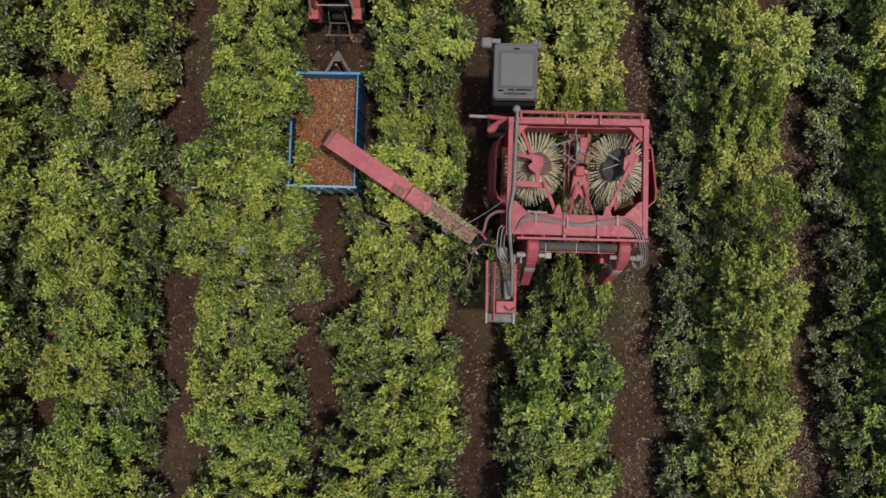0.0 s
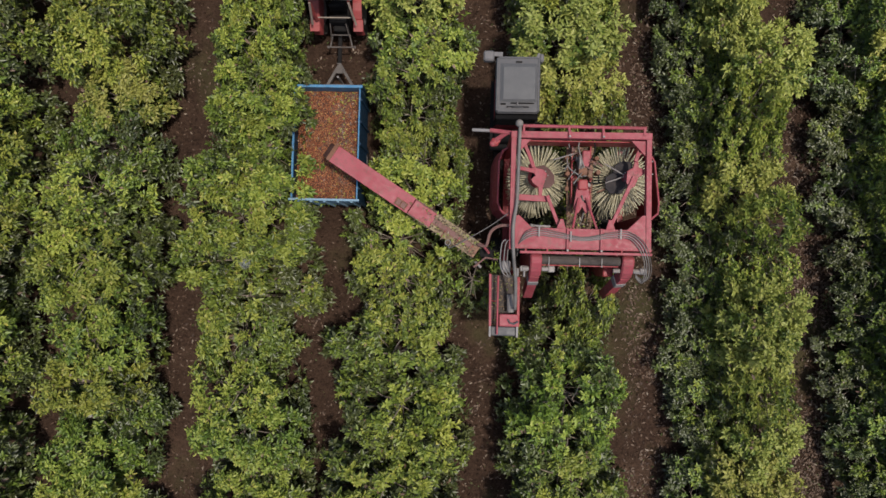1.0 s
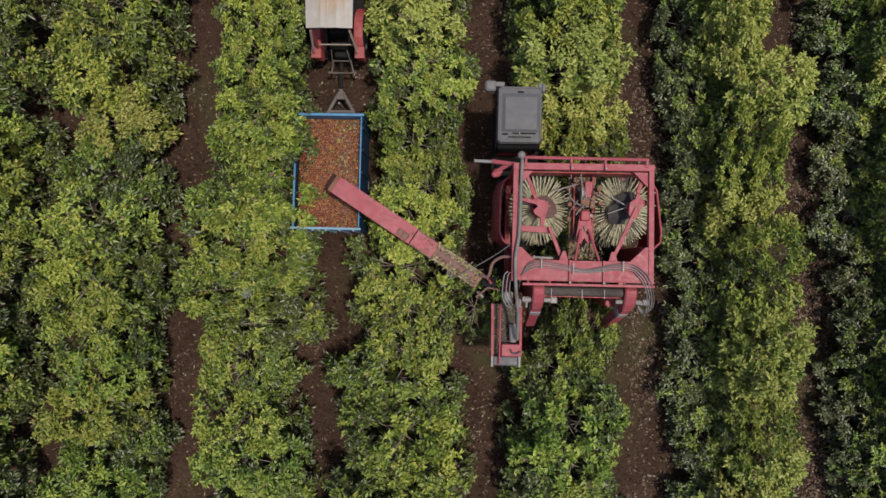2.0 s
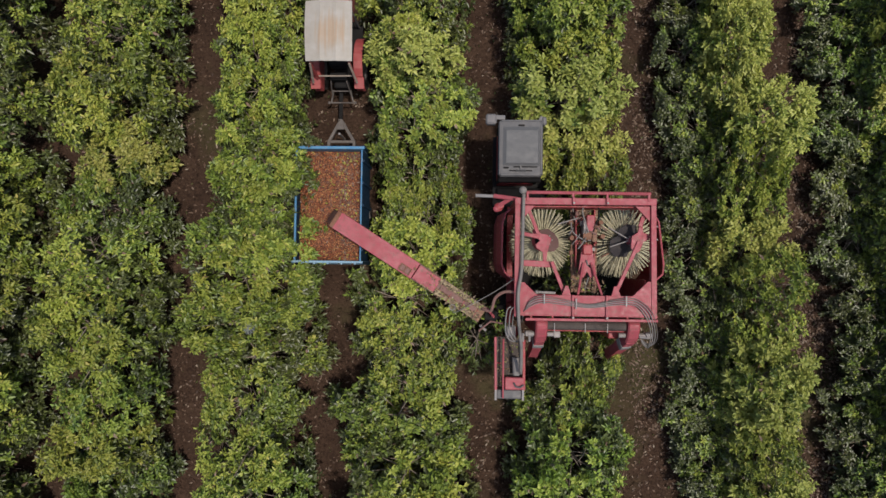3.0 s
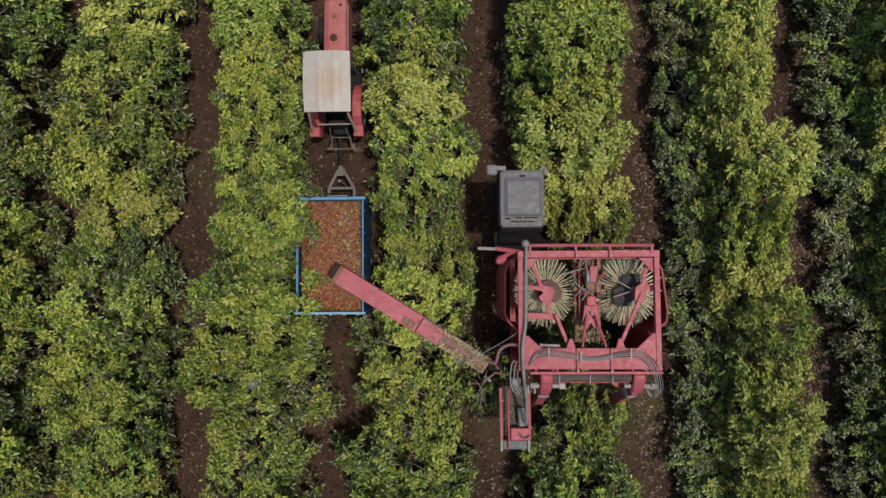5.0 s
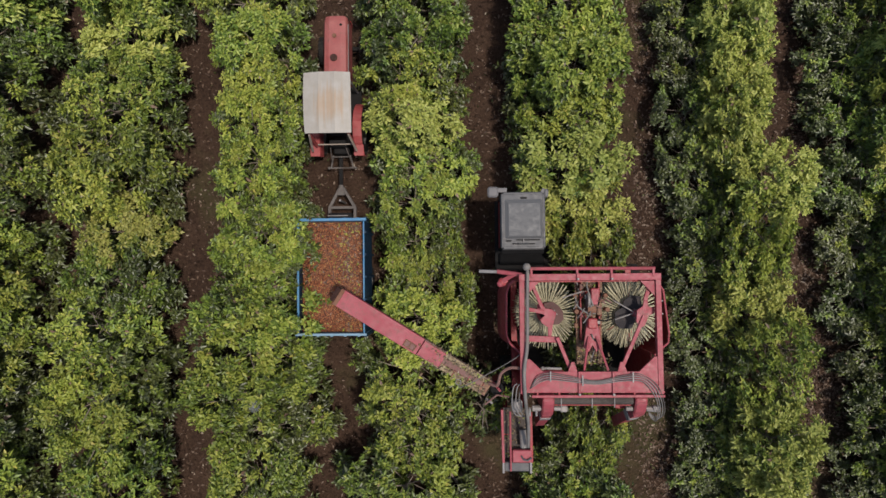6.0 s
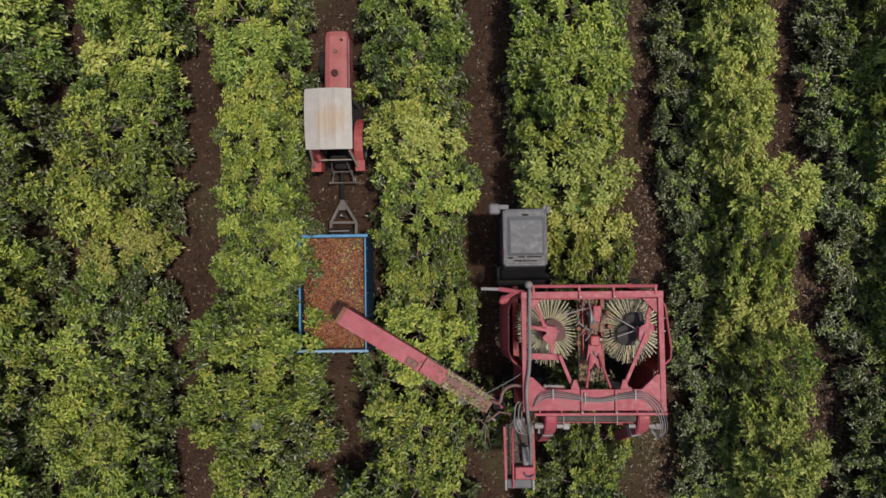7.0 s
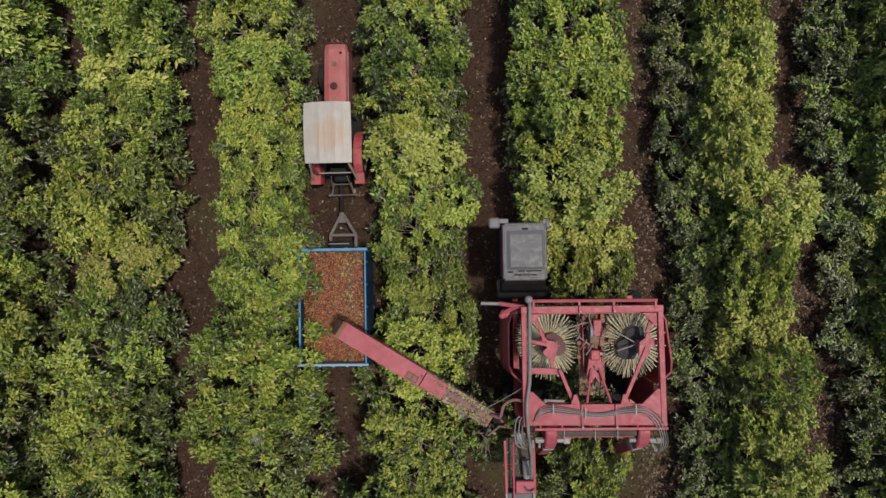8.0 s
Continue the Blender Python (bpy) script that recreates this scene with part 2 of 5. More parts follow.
def beam(p, q, wide, high, bevel=0.006, bm=None, up=(0, 0, 1)):
    """A squared beam from p to q."""
    p, q = Vector(p), Vector(q)
    d = (q - p).normalized()
    side = d.cross(Vector(up))
    side = side.normalized() if side.length > 1e-4 else Vector((1, 0, 0))
    top = side.cross(d).normalized()
    b = bmesh.new()
    rings = []
    for c in (p, q):
        rings.append([b.verts.new(c + side * sx * wide / 2 + top * sz * high / 2) for sx, sz in ((-1, -1), (1, -1), (1, 1), (-1, 1))])
    b.faces.new(rings[0][::-1])
    b.faces.new(rings[1])
    for k in range(4):
        b.faces.new((rings[0][k], rings[0][(k + 1) % 4], rings[1][(k + 1) % 4], rings[1][k]))
    bmesh.ops.recalc_face_normals(b, faces=b.faces[:])
    bevelled(b, bevel)
    return joined(bm, b)


def tube(points, radii, sides=8, bm=None, caps=True):
    """A round tube through the points; radii is one number or one for each point."""
    pts = [Vector(p) for p in points]
    rr = radii if isinstance(radii, (list, tuple)) else [radii] * len(pts)
    b = bm or bmesh.new()
    rings = []
    for k, p in enumerate(pts):
        d = (pts[min(k + 1, len(pts) - 1)] - pts[max(k - 1, 0)]).normalized()
        a = d.orthogonal().normalized() if abs(d.z) > 0.95 else d.cross(Vector((0, 0, 1))).normalized()
        c = d.cross(a)
        rings.append([b.verts.new(p + (a * math.cos(2 * math.pi * s / sides) + c * math.sin(2 * math.pi * s / sides)) * rr[k]) for s in range(sides)])
    for r, s in zip(rings, rings[1:]):
        for k in range(sides):
            b.faces.new((r[k], r[(k + 1) % sides], s[(k + 1) % sides], s[k]))
    if caps:
        b.faces.new(rings[0][::-1])
        b.faces.new(rings[-1])
    return b


def curved(points, steps=6):
    """A smooth line through the points."""
    pts = [Vector(p) for p in points]
    out = []
    for k in range(len(pts) - 1):
        a, b, c, d = pts[max(k - 1, 0)], pts[k], pts[k + 1], pts[min(k + 2, len(pts) - 1)]
        for s in range(steps):
            t = s / steps
            out.append(0.5 * (2 * b + (c - a) * t + (2 * a - 5 * b + 4 * c - d) * t * t + (3 * b - a - 3 * c + d) * t ** 3))
    return out + [pts[-1]]


def plate(outline, z0, z1, bevel=0.005, bm=None):
    """A flat sheet with the outline (x, y), from z0 to z1."""
    b = bmesh.new()
    low = [b.verts.new((x, y, z0)) for x, y in outline]
    top = [b.verts.new((x, y, z1)) for x, y in outline]
    b.faces.new(low[::-1])
    b.faces.new(top)
    for k in range(len(outline)):
        j = (k + 1) % len(outline)
        b.faces.new((low[k], low[j], top[j], top[k]))
    bmesh.ops.recalc_face_normals(b, faces=b.faces[:])
    bevelled(b, bevel)
    return joined(bm, b)


def profile_x(outline, x0, x1, bevel=0.008, bm=None):
    """A body with the outline (y, z), from x0 to x1."""
    b = bmesh.new()
    one = [b.verts.new((x0, y, z)) for y, z in outline]
    two = [b.verts.new((x1, y, z)) for y, z in outline]
    b.faces.new(one)
    b.faces.new(two[::-1])
    for k in range(len(outline)):
        j = (k + 1) % len(outline)
        b.faces.new((one[k], one[j], two[j], two[k]))
    bmesh.ops.recalc_face_normals(b, faces=b.faces[:])
    bevelled(b, bevel)
    return joined(bm, b)


def disc(x, y, z0, z1, r, sides=20, bm=None, bevel=0.006, r1=None):
    b = bmesh.new()
    bmesh.ops.create_cone(b, cap_ends=True, segments=sides, radius1=r, radius2=r if r1 is None else r1, depth=z1 - z0)
    bmesh.ops.translate(b, verts=b.verts[:], vec=(x, y, (z0 + z1) / 2))
    bevelled(b, bevel)
    return joined(bm, b)


def dome(x, y, z, r, flat=1.0):
    b = bmesh.new()
    bmesh.ops.create_uvsphere(b, u_segments=14, v_segments=8, radius=r)
    for v in b.verts:
        v.co = Vector((x, y, z)) + Vector((v.co.x, v.co.y, v.co.z * flat))
    return b


def lathe_x(x, y, z, outline, sides=26, bm=None):
    """A body turned round an axis along x; outline is (offset, radius)."""
    b = bm or bmesh.new()
    rings = [[b.verts.new((x + o, y + r * math.cos(2 * math.pi * s / sides), z + r * math.sin(2 * math.pi * s / sides))) for s in range(sides)] for o, r in outline]
    for r, s in zip(rings, rings[1:] + rings[:1]):
        for k in range(sides):
            b.faces.new((r[k], r[(k + 1) % sides], s[(k + 1) % sides], s[k]))
    return b


def wheel(parent, x, y, r, wide, rim_paint=galvanised, lugs=18):
    """A tyre with lugs, a rim and a hub, on an axle along x."""
    h = wide / 2
    bm = lathe_x(x, y, r, [(-h * 0.8, r * 0.58), (-h, r * 0.75), (-h * 0.85, r * 0.93), (0, r * 0.965), (h * 0.85, r * 0.93), (h, r * 0.75), (h * 0.8, r * 0.58), (0, r * 0.56)])
    for k in range(lugs):
        for s in (-1, 1):
            a = 2 * math.pi * (k + 0.25 * s) / lugs
            o = Vector((x, y + math.cos(a) * r * 0.965, r + math.sin(a) * r * 0.965))
            e = Vector((x + s * h * 0.95, y + math.cos(a + 0.16) * r * 0.94, r + math.sin(a + 0.16) * r * 0.94))
            beam(o, e, r * 0.07, r * 0.07, 0, bm, up=(o - Vector((x, y, r))))
    tyre = part("tyre", bm, rubber, parent)
    bm = lathe_x(x, y, r, [(-h * 0.7, r * 0.60), (-h * 0.5, r * 0.54), (-h * 0.25, r * 0.5), (-h * 0.2, 0.03), (h * 0.2, 0.03), (h * 0.25, r * 0.5), (h * 0.5, r * 0.54), (h * 0.7, r * 0.6), (0, r * 0.555)])
    rim = part("rim", bm, rim_paint, tyre)
    part("hub", lathe_x(x, y, r, [(-h * 0.45, 0.02), (-h * 0.45, r * 0.17), (h * 0.45, r * 0.17), (h * 0.45, 0.02)], 14), steel, tyre)
    return tyre


def mesh_from(name, verts, faces, materials, slots=None):
    """A mesh from arrays of triangles."""
    me = bpy.data.meshes.new(name)
    me.vertices.add(len(verts))
    me.vertices.foreach_set("co", np.asarray(verts, np.float32).ravel())
    me.loops.add(len(faces) * 3)
    me.loops.foreach_set("vertex_index", np.asarray(faces, np.int32).ravel())
    me.polygons.add(len(faces))
    me.polygons.foreach_set("loop_start", np.arange(0, len(faces) * 3, 3, dtype=np.int32))
    me.polygons.foreach_set("loop_total", np.full(len(faces), 3, np.int32))
    for m in materials:
        me.materials.append(m)
    if slots is not None:
        me.polygons.foreach_set("material_index", np.asarray(slots, np.int32))
    me.update(calc_edges=True)
    me.validate()
    return me


def unit(a):
    return a / np.maximum(np.linalg.norm(a, axis=-1, keepdims=True), 1e-9)


def leaf_blades(base, along, normal, length, ratio=0.42, droop=0.18):
    """Folded, pointed leaves: arrays of vertices and triangles."""
    side = unit(np.cross(along, normal))
    L = length[:, None]
    tip = base + along * L - np.array([0, 0, 1.0]) * L * droop
    mid = base + along * L * 0.46 + normal * L * 0.11
    v = np.stack([base, mid + side * L * ratio / 2, tip, mid - side * L * ratio / 2], 1).reshape(-1, 3)
    k = np.arange(len(base))[:, None] * 4
    f = np.concatenate([k + [0, 1, 2], k + [0, 2, 3]], 1).reshape(-1, 3)
    return v, f

# ---- ground ----
AISLES = (-15.6, -11.6, -7.75, -3.75, 0.15, 4.12, 8.12, 12.1)


def ground_height(x, y):
    """Low banks under the trees and shallow wheel ruts along the aisles."""
    near = min(abs(x - a) for a in AISLES)
    bank = 0.07 * min(1.0, near / 1.6)
    rut = -0.035 * math.exp(-((near - 0.55) / 0.17) ** 2)
    rough = 0.035 * noise.noise(Vector((x * 1.3, y * 1.3, 0))) + 0.02 * noise.noise(Vector((x * 4.1, y * 4.1, 3)))
    fade = max(0.0, 1 - max(0.0, max(abs(x) - 16, abs(y - 2) - 14)) / 6)
    return (bank + rut + rough) * fade - 0.05


def build_ground():
    def steps(lo, hi, step):
        inner = list(np.arange(lo, hi + step / 2, step))
        far = [3, 8, 20, 60, 180, 600, 1800]
        return [lo - d for d in far[::-1]] + inner + [hi + d for d in far]
    xs, ys = steps(-14.4, 12.6, 0.15), steps(-8.4, 13.6, 0.15)
    verts = [(x, y, ground_height(x, y)) for y in ys for x in xs]
    w = len(xs)
    faces = []
    for j in range(len(ys) - 1):
        for i in range(w - 1):
            a = j * w + i
            faces += [(a, a + 1, a + w + 1), (a, a + w + 1, a + w)]
    me = mesh_from("ground", verts, faces, [soil])
    me.polygons.foreach_set("use_smooth", [True] * len(me.polygons))
    tagged(new("ground", me), "bare reddish-brown soil between the coffee rows", "ground", kind="structure")


build_ground()


SHARES = (0.02, 0.07, 0.09, 0.10, 0.11, 0.25, 0.34, 0.02)


def scatter_leaves(name, count, material, sizes, label, category, seed, spread=1.25, lift=0.02, stand=0.25):
    """Loose leaves on the soil along the aisles, one piece of stuff."""
    r = np.random.RandomState(seed)
    aisle = np.array(AISLES)[r.choice(len(AISLES), count, p=SHARES)]
    side = np.where(r.rand(count) < np.where(aisle > 3, 0.84, 0.5), 1, -1)
    x = aisle + side * np.abs(r.normal(0.8, 0.6, count)) * spread
    y = r.uniform(-8, 13, count)
    keep = np.sin(x * 2.1 + 1.3 * np.sin(y * 1.1)) + np.sin(y * 1.7 + x) + r.uniform(-2.2, 2.2, count) > -0.6
    x, y = x[keep], y[keep]
    z = np.array([ground_height(a, b) for a, b in zip(x, y)]) + lift
    n = len(x)
    turn = r.uniform(0, 2 * np.pi, n)
    along = unit(np.stack([np.cos(turn), np.sin(turn), r.normal(0, stand, n)], 1))
    normal = unit(np.stack([r.normal(0, 0.35, n), r.normal(0, 0.35, n), np.ones(n)], 1))
    v, f = leaf_blades(np.stack([x, y, z], 1), along, normal, r.uniform(*sizes, n), 0.45, 0.05)
    tagged(new(name, mesh_from(name, v, f, [material])), label, category, kind="stuff")


scatter_leaves("fallen_leaves", 62000, leaf_dry, (0.03, 0.13), "dry brown and pale fallen leaves on the soil", "leaf litter", 5)
scatter_leaves("weeds", 5000, weed_mat, (0.05, 0.12), "low green weeds at the edges of the aisles", "weeds", 6, 1.0, 0.01, 0.9)


def scatter_clods():
    r = np.random.RandomState(9)
    n = 24000
    x = np.array(AISLES)[r.randint(0, len(AISLES), n)] + r.normal(0, 0.75, n)
    y = r.uniform(-8, 13, n)
    s = 0.012 + 0.035 * r.rand(n) ** 4
    z = np.array([ground_height(a, b) for a, b in zip(x, y)]) + s * 0.3
    shape = np.array([(1, 0, 0), (0, 1, 0), (-1, 0, 0), (0, -1, 0), (0, 0, 0.8), (0, 0, -0.8)])
    tri = np.array([(0, 1, 4), (1, 2, 4), (2, 3, 4), (3, 0, 4), (1, 0, 5), (2, 1, 5), (3, 2, 5), (0, 3, 5)])
    a = r.uniform(0, 6.28, n)
    v = shape[None] * s[:, None, None] * r.uniform(0.6, 1.4, (n, 6, 1))
    c, d = np.cos(a)[:, None], np.sin(a)[:, None]
    v = np.stack([v[..., 0] * c - v[..., 1] * d, v[..., 0] * d + v[..., 1] * c, v[..., 2]], -1) + np.stack([x, y, z], 1)[:, None]
    f = (np.arange(n)[:, None, None] * 6 + tri[None]).reshape(-1, 3)
    tagged(new("soil_clods", mesh_from("soil_clods", v.reshape(-1, 3), f, [soil])), "small crumbly clods of reddish soil in the aisles", "soil clods", kind="stuff")


scatter_clods()

# ---- coffee trees ----
def crown_lobes(r, rx, ry, top):
    """The rounded masses of foliage that make up one bush: centres, radii and how thickly each is leaved."""
    c, q, d = [], [], []
    for count, out, z, size, thick in ((3, 0.36, 0.90, 0.29, 1.0), (7, 0.74, 0.80, 0.31, 1.0), (9, 0.98, 0.62, 0.31, 0.80), (9, 1.03, 0.39, 0.32, 0.60), (9, 1.07, 0.18, 0.30, 0.48)):
        turn = r.uniform(0, 6.28)
        for k in range(count):
            a = turn + 2 * np.pi * k / count + r.normal(0, 0.24)
            o = out * r.uniform(0.8, 1.14)
            c.append((np.cos(a) * rx * o, np.sin(a) * ry * o, max(0.35, z * top + r.normal(0, 0.23))))
            q.append(size * r.uniform(0.62, 1.28))
            d.append(thick * r.uniform(0.7, 1.2))
    return np.array(c), np.array(q), np.array(d)


def crown_mesh(name, seed, rx, ry, top, shoots, young, twiggy=0.0):
    """A coffee bush: shoots over lumpy masses, each a rosette of folded leaves; thinner towards the skirt, where leaf
    age and painted shade darken it.
    """
    r = np.random.RandomState(seed)
    c, q, thick = crown_lobes(r, rx, ry, top)
    share = q ** 2 * thick / np.sum(q ** 2 * thick)
    lobe = r.choice(len(q), shoots * 4, p=share)
    outward = unit(c[lobe] * [1, 1, 0.6] + [0, 0, 0.5])
    u = unit(unit(r.normal(0, 1, (len(lobe), 3))) + outward * 0.85)
    deep = r.rand(len(lobe)) ** 1.5
    at = c[lobe] + u * (q[lobe] * (1.05 - 0.6 * deep))[:, None]
    wave = np.sin(at * [6.1, 7.3, 5.2] + r.uniform(0, 6.28, 3)) + 0.8 * np.sin(at[:, [1, 2, 0]] * [9.7, 8.3, 10.9] + r.uniform(0, 6.28, 3))
    hollow = np.clip((wave.sum(1) - 0.3) / 1.1, 0, 1)
    at = at - u * (0.40 * hollow)[:, None]
    gap = np.linalg.norm(at[:, None] - c[None], axis=2) / q[None]
    gap[np.arange(len(lobe)), lobe] = 9
    ok = (gap.min(1) > 0.72) & (at[:, 2] > 0.2) & (r.rand(len(lobe)) > 0.70 * hollow)
    lobe, u, at, deep = (v[ok][:shoots] for v in (lobe, u, at, deep))
    s = len(u)
    level = np.clip(at[:, 2] / top, 0, 1)
    # low and deep leaves get darker colours: leaf age, with shade painted in
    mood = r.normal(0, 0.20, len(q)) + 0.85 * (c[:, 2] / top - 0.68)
    axis = unit(u * [0.8, 0.8, 0.5] + [0, 0, 0.8] + r.normal(0, 0.25, (s, 3)))
    e1 = unit(np.cross(axis, r.normal(0, 1, (s, 3))))
    e2 = np.cross(axis, e1)
    leaf_tone = mood[lobe] + r.normal(0, 0.15, s) - 0.6 * deep + 0.22 * u[:, 2] + young
    per = 10
    k = np.arange(per)
    phi = (k[None] * 2.4 + r.uniform(0, 6.28, (s, 1)) + r.normal(0, 0.25, (s, per)))[..., None]
    tilt = (0.30 + 1.20 * (k / (per - 1)) ** 0.8)[None, :, None] + r.normal(0, 0.24, (s, per, 1))
    along = np.cos(tilt) * axis[:, None] + np.sin(tilt) * (np.cos(phi) * e1[:, None] + np.sin(phi) * e2[:, None])
    along = unit(along.reshape(-1, 3) - [0, 0, 0.12])
    base = (at[:, None] + axis[:, None] * (0.12 - 0.20 * k / per)[None, :, None]).reshape(-1, 3)
    ax = np.repeat(axis, per, 0)
    normal = unit(ax - along * np.sum(ax * along, 1, keepdims=True) + r.normal(0, 0.28, (s * per, 3)))
    length = (0.088 + 0.064 * (k / per) ** 0.7)[None] * r.uniform(0.75, 1.3, (s, per)) * r.uniform(0.8, 1.25, (s, 1)) * (1.22 - 0.25 * level)[:, None]
    keep = r.rand(s * per) > twiggy + np.repeat(0.34 * np.clip(1 - level / 0.6, 0, 1), per)
    v, f = leaf_blades(base[keep], along[keep], normal[keep], length.ravel()[keep], 0.46, 0.20)
    grade = leaf_tone[:, None] - 0.018 * k[None] + r.normal(0, 0.055, (s, per))
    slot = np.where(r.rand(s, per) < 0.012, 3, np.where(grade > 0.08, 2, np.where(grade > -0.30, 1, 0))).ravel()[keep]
    return mesh_from(name, v, f, [leaf_old_shaded, leaf_mid, leaf_pale if young > 0.2 else leaf_young, leaf_dry], np.repeat(slot, 2).astype(int))


def trunk_mesh(name, seed, rx, ry, top, bare=0):
    """A tapered stem with limbs; bare adds sprays of leafless twigs near the top."""
    r = random.Random(seed)
    bm = tube([(0, 0, -0.12), (0.02, 0.01, 0.6), (-0.02, 0.02, 1.3), (0, 0, top * 0.86)], [0.055, 0.045, 0.032, 0.012], 7)
    for k in range(16):
        a, z = k * 2.4 + r.uniform(-0.3, 0.3), 0.35 + 0.1 * k
        g = 0.78 * (1.0 if z < 1.3 else max(0.35, 1 - (z - 1.3) / 1.9))
        end = (math.cos(a) * rx * g, math.sin(a) * ry * g, z + 0.3 + r.uniform(0, 0.2))
        tube([(0, 0, z), (end[0] * 0.5, end[1] * 0.5, z + 0.22), end], [0.016, 0.012, 0.005], 5, bm)
    sprays = [(r.uniform(0, 6.28), r.uniform(0.25, 1.0)) for k in range(max(1, bare // 9))]
    for k in range(bare):
        a, rr = sprays[k % len(sprays)]
        x, y = math.cos(a) * rx * 0.85 * rr, math.sin(a) * ry * 0.85 * rr
        z = top * (0.93 - 0.42 * rr * rr) - 0.10
        t, reach = r.uniform(0, 6.28), r.uniform(0.14, 0.34)
        dx, dy, up = math.cos(t) * reach, math.sin(t) * reach, r.uniform(0.10, 0.30)
        tube([(x, y, z), (x + dx * 0.5, y + dy * 0.5, z + up * 0.7), (x + dx, y + dy, z + up)], [0.0065, 0.0055, 0.0035], 4, bm)
    me = bpy.data.meshes.new(name)
    bm.to_mesh(me)
    bm.free()
    me.materials.append(bark)
    return me


LABELS = {
    "lush": "bushy coffee shrub with glossy yellow-green young leaves",
    "pale": "bushy coffee shrub covered with pale yellow-green shoots",
    "green": "dense dark green coffee shrub with some pale shoots",
    "dark": "low coffee shrub with sparse glossy leaves, coloured dark green for shade",
    "bare": "thinned coffee shrub with sparse leaves and bare grey twigs",
    "squeezed": "narrow coffee shrub pressed together inside the harvester",
}


def tree_kind(kind, seed, rx, ry, top, shoots, young, twiggy=0.0, bare=0):
    t = thing("coffee_tree", (0, 0, 0), LABELS[kind], "shrub", "coffee rows")
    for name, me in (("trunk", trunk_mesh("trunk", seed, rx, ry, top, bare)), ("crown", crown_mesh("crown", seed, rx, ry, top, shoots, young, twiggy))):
        p = new(name, me)
        p.parent = t
    return t


SHOOTS = 600
kinds = {
    "lush": [tree_kind("lush", 11 + k, 1.15, 0.74, 2.40 + 0.10 * (k % 3), SHOOTS, 0.07, bare=(0, 9, 0, 10, 0)[k]) for k in range(5)],
    "pale": [tree_kind("pale", 21 + k, 0.86, 0.74, 2.46 + 0.10 * (k % 3), 560, 0.45, bare=(0, 9, 6)[k]) for k in range(3)],
    "green": [tree_kind("green", 31 + k, 1.15, 0.74, 2.36 + 0.10 * (k % 3), SHOOTS, -0.07, bare=(0, 12, 0, 9)[k]) for k in range(4)],
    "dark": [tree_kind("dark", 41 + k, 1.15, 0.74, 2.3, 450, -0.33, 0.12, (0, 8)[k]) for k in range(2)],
    "bare": [tree_kind("bare", 51 + k, 1.15, 0.68, 2.3, 400, 0.04, 0.2, 40) for k in range(3)],
    "squeezed": [tree_kind("squeezed", 61 + k, 0.42, 0.62, 1.25, 150, -0.4, 0.2, 6) for k in range(2)],
}
FULL = 1.42
used = {}


def plant(kind, which, m):
    """The first of a kind is moved to its place, the next ones are copies."""
    t = kinds[kind][which % len(kinds[kind])]
    if t.name not in used:
        used[t.name] = True
        t.matrix_basis = m
        return t
    keep = t.matrix_basis.copy()
    t.matrix_basis = Matrix()
    c = copy_thing(t, m)
    t.matrix_basis = keep
    return c


# the rows, each as places along it: y, middle x, half the spread of the foliage
ROW_A = [(-6, -12.7, 1.45), (-3, -12.75, 1.45), (0, -13.05, 1.45), (2, -12.8, 1.45), (4, -12.6, 1.45), (6, -12.6, 1.45), (9.5, -12.5, 1.5), (13, -12.6, 1.45)]
ROW_B = [(-6, -9.37, 1.50), (-4.9, -9.44, 1.25), (-4.2, -9.04, 1.26), (-3.3, -9.3, 1.36), (-2.6, -9.32, 1.29), (-1.9, -9.19, 1.15), (-1.2, -9.13, 1.08), (-0.4, -9.24, 1.19), (0.1, -9.17, 1.41),
         (0.8, -9.25, 1.49), (1.5, -9.37, 1.38), (3.1, -9.25, 1.24), (3.7, -9.15, 1.06), (4.4, -9.08, 1.06), (5.1, -9.19, 1.25), (5.9, -9.24, 1.36), (6.6, -9.13, 1.40), (8.0, -8.83, 1.08), (9.5, -8.8, 1.12), (13, -9.1, 1.25)]
ROW_C = [(-6, -5.31, 1.53), (-4.8, -5.17, 1.21), (-4.1, -5.34, 1.21), (-3.4, -5.47, 1.46), (-2.4, -5.56, 1.14), (-1.3, -5.53, 1.21), (-0.6, -5.46, 1.50), (0.1, -5.53, 1.60), (0.8, -5.56, 1.60), (1.5, -5.50, 1.52),
         (2.2, -5.32, 1.45), (2.9, -5.24, 1.34), (3.7, -5.24, 1.38), (4.4, -5.36, 1.28), (5.1, -5.38, 1.05), (5.8, -5.31, 0.95), (6.5, -5.5, 0.98), (7.2, -5.60, 1.05), (8.0, -5.50, 1.09), (9.4, -5.68, 1.27), (13, -5.6, 1.2)]
ROW_D = [(-6, -1.86, 1.80), (-4.6, -1.9, 1.60), (-3.9, -1.42, 1.46), (-3.2, -1.48, 1.58), (-2.5, -1.86, 1.58), (-1.8, -1.89, 1.54), (-1.1, -1.92, 1.38), (-0.4, -1.57, 1.07), (0.1, -1.78, 1.30), (0.8, -1.86, 1.36), (1.5, -1.71, 1.44),
         (2.2, -1.49, 1.26), (2.9, -1.31, 1.05), (3.6, -1.45, 1.05), (4.3, -1.75, 0.98), (5.0, -1.56, 1.27), (5.7, -1.43, 1.36), (6.4, -1.50, 1.16), (7.1, -1.58, 1.08), (7.9, -1.68, 1.28), (9.3, -1.57, 1.32), (13, -1.7, 1.3)]
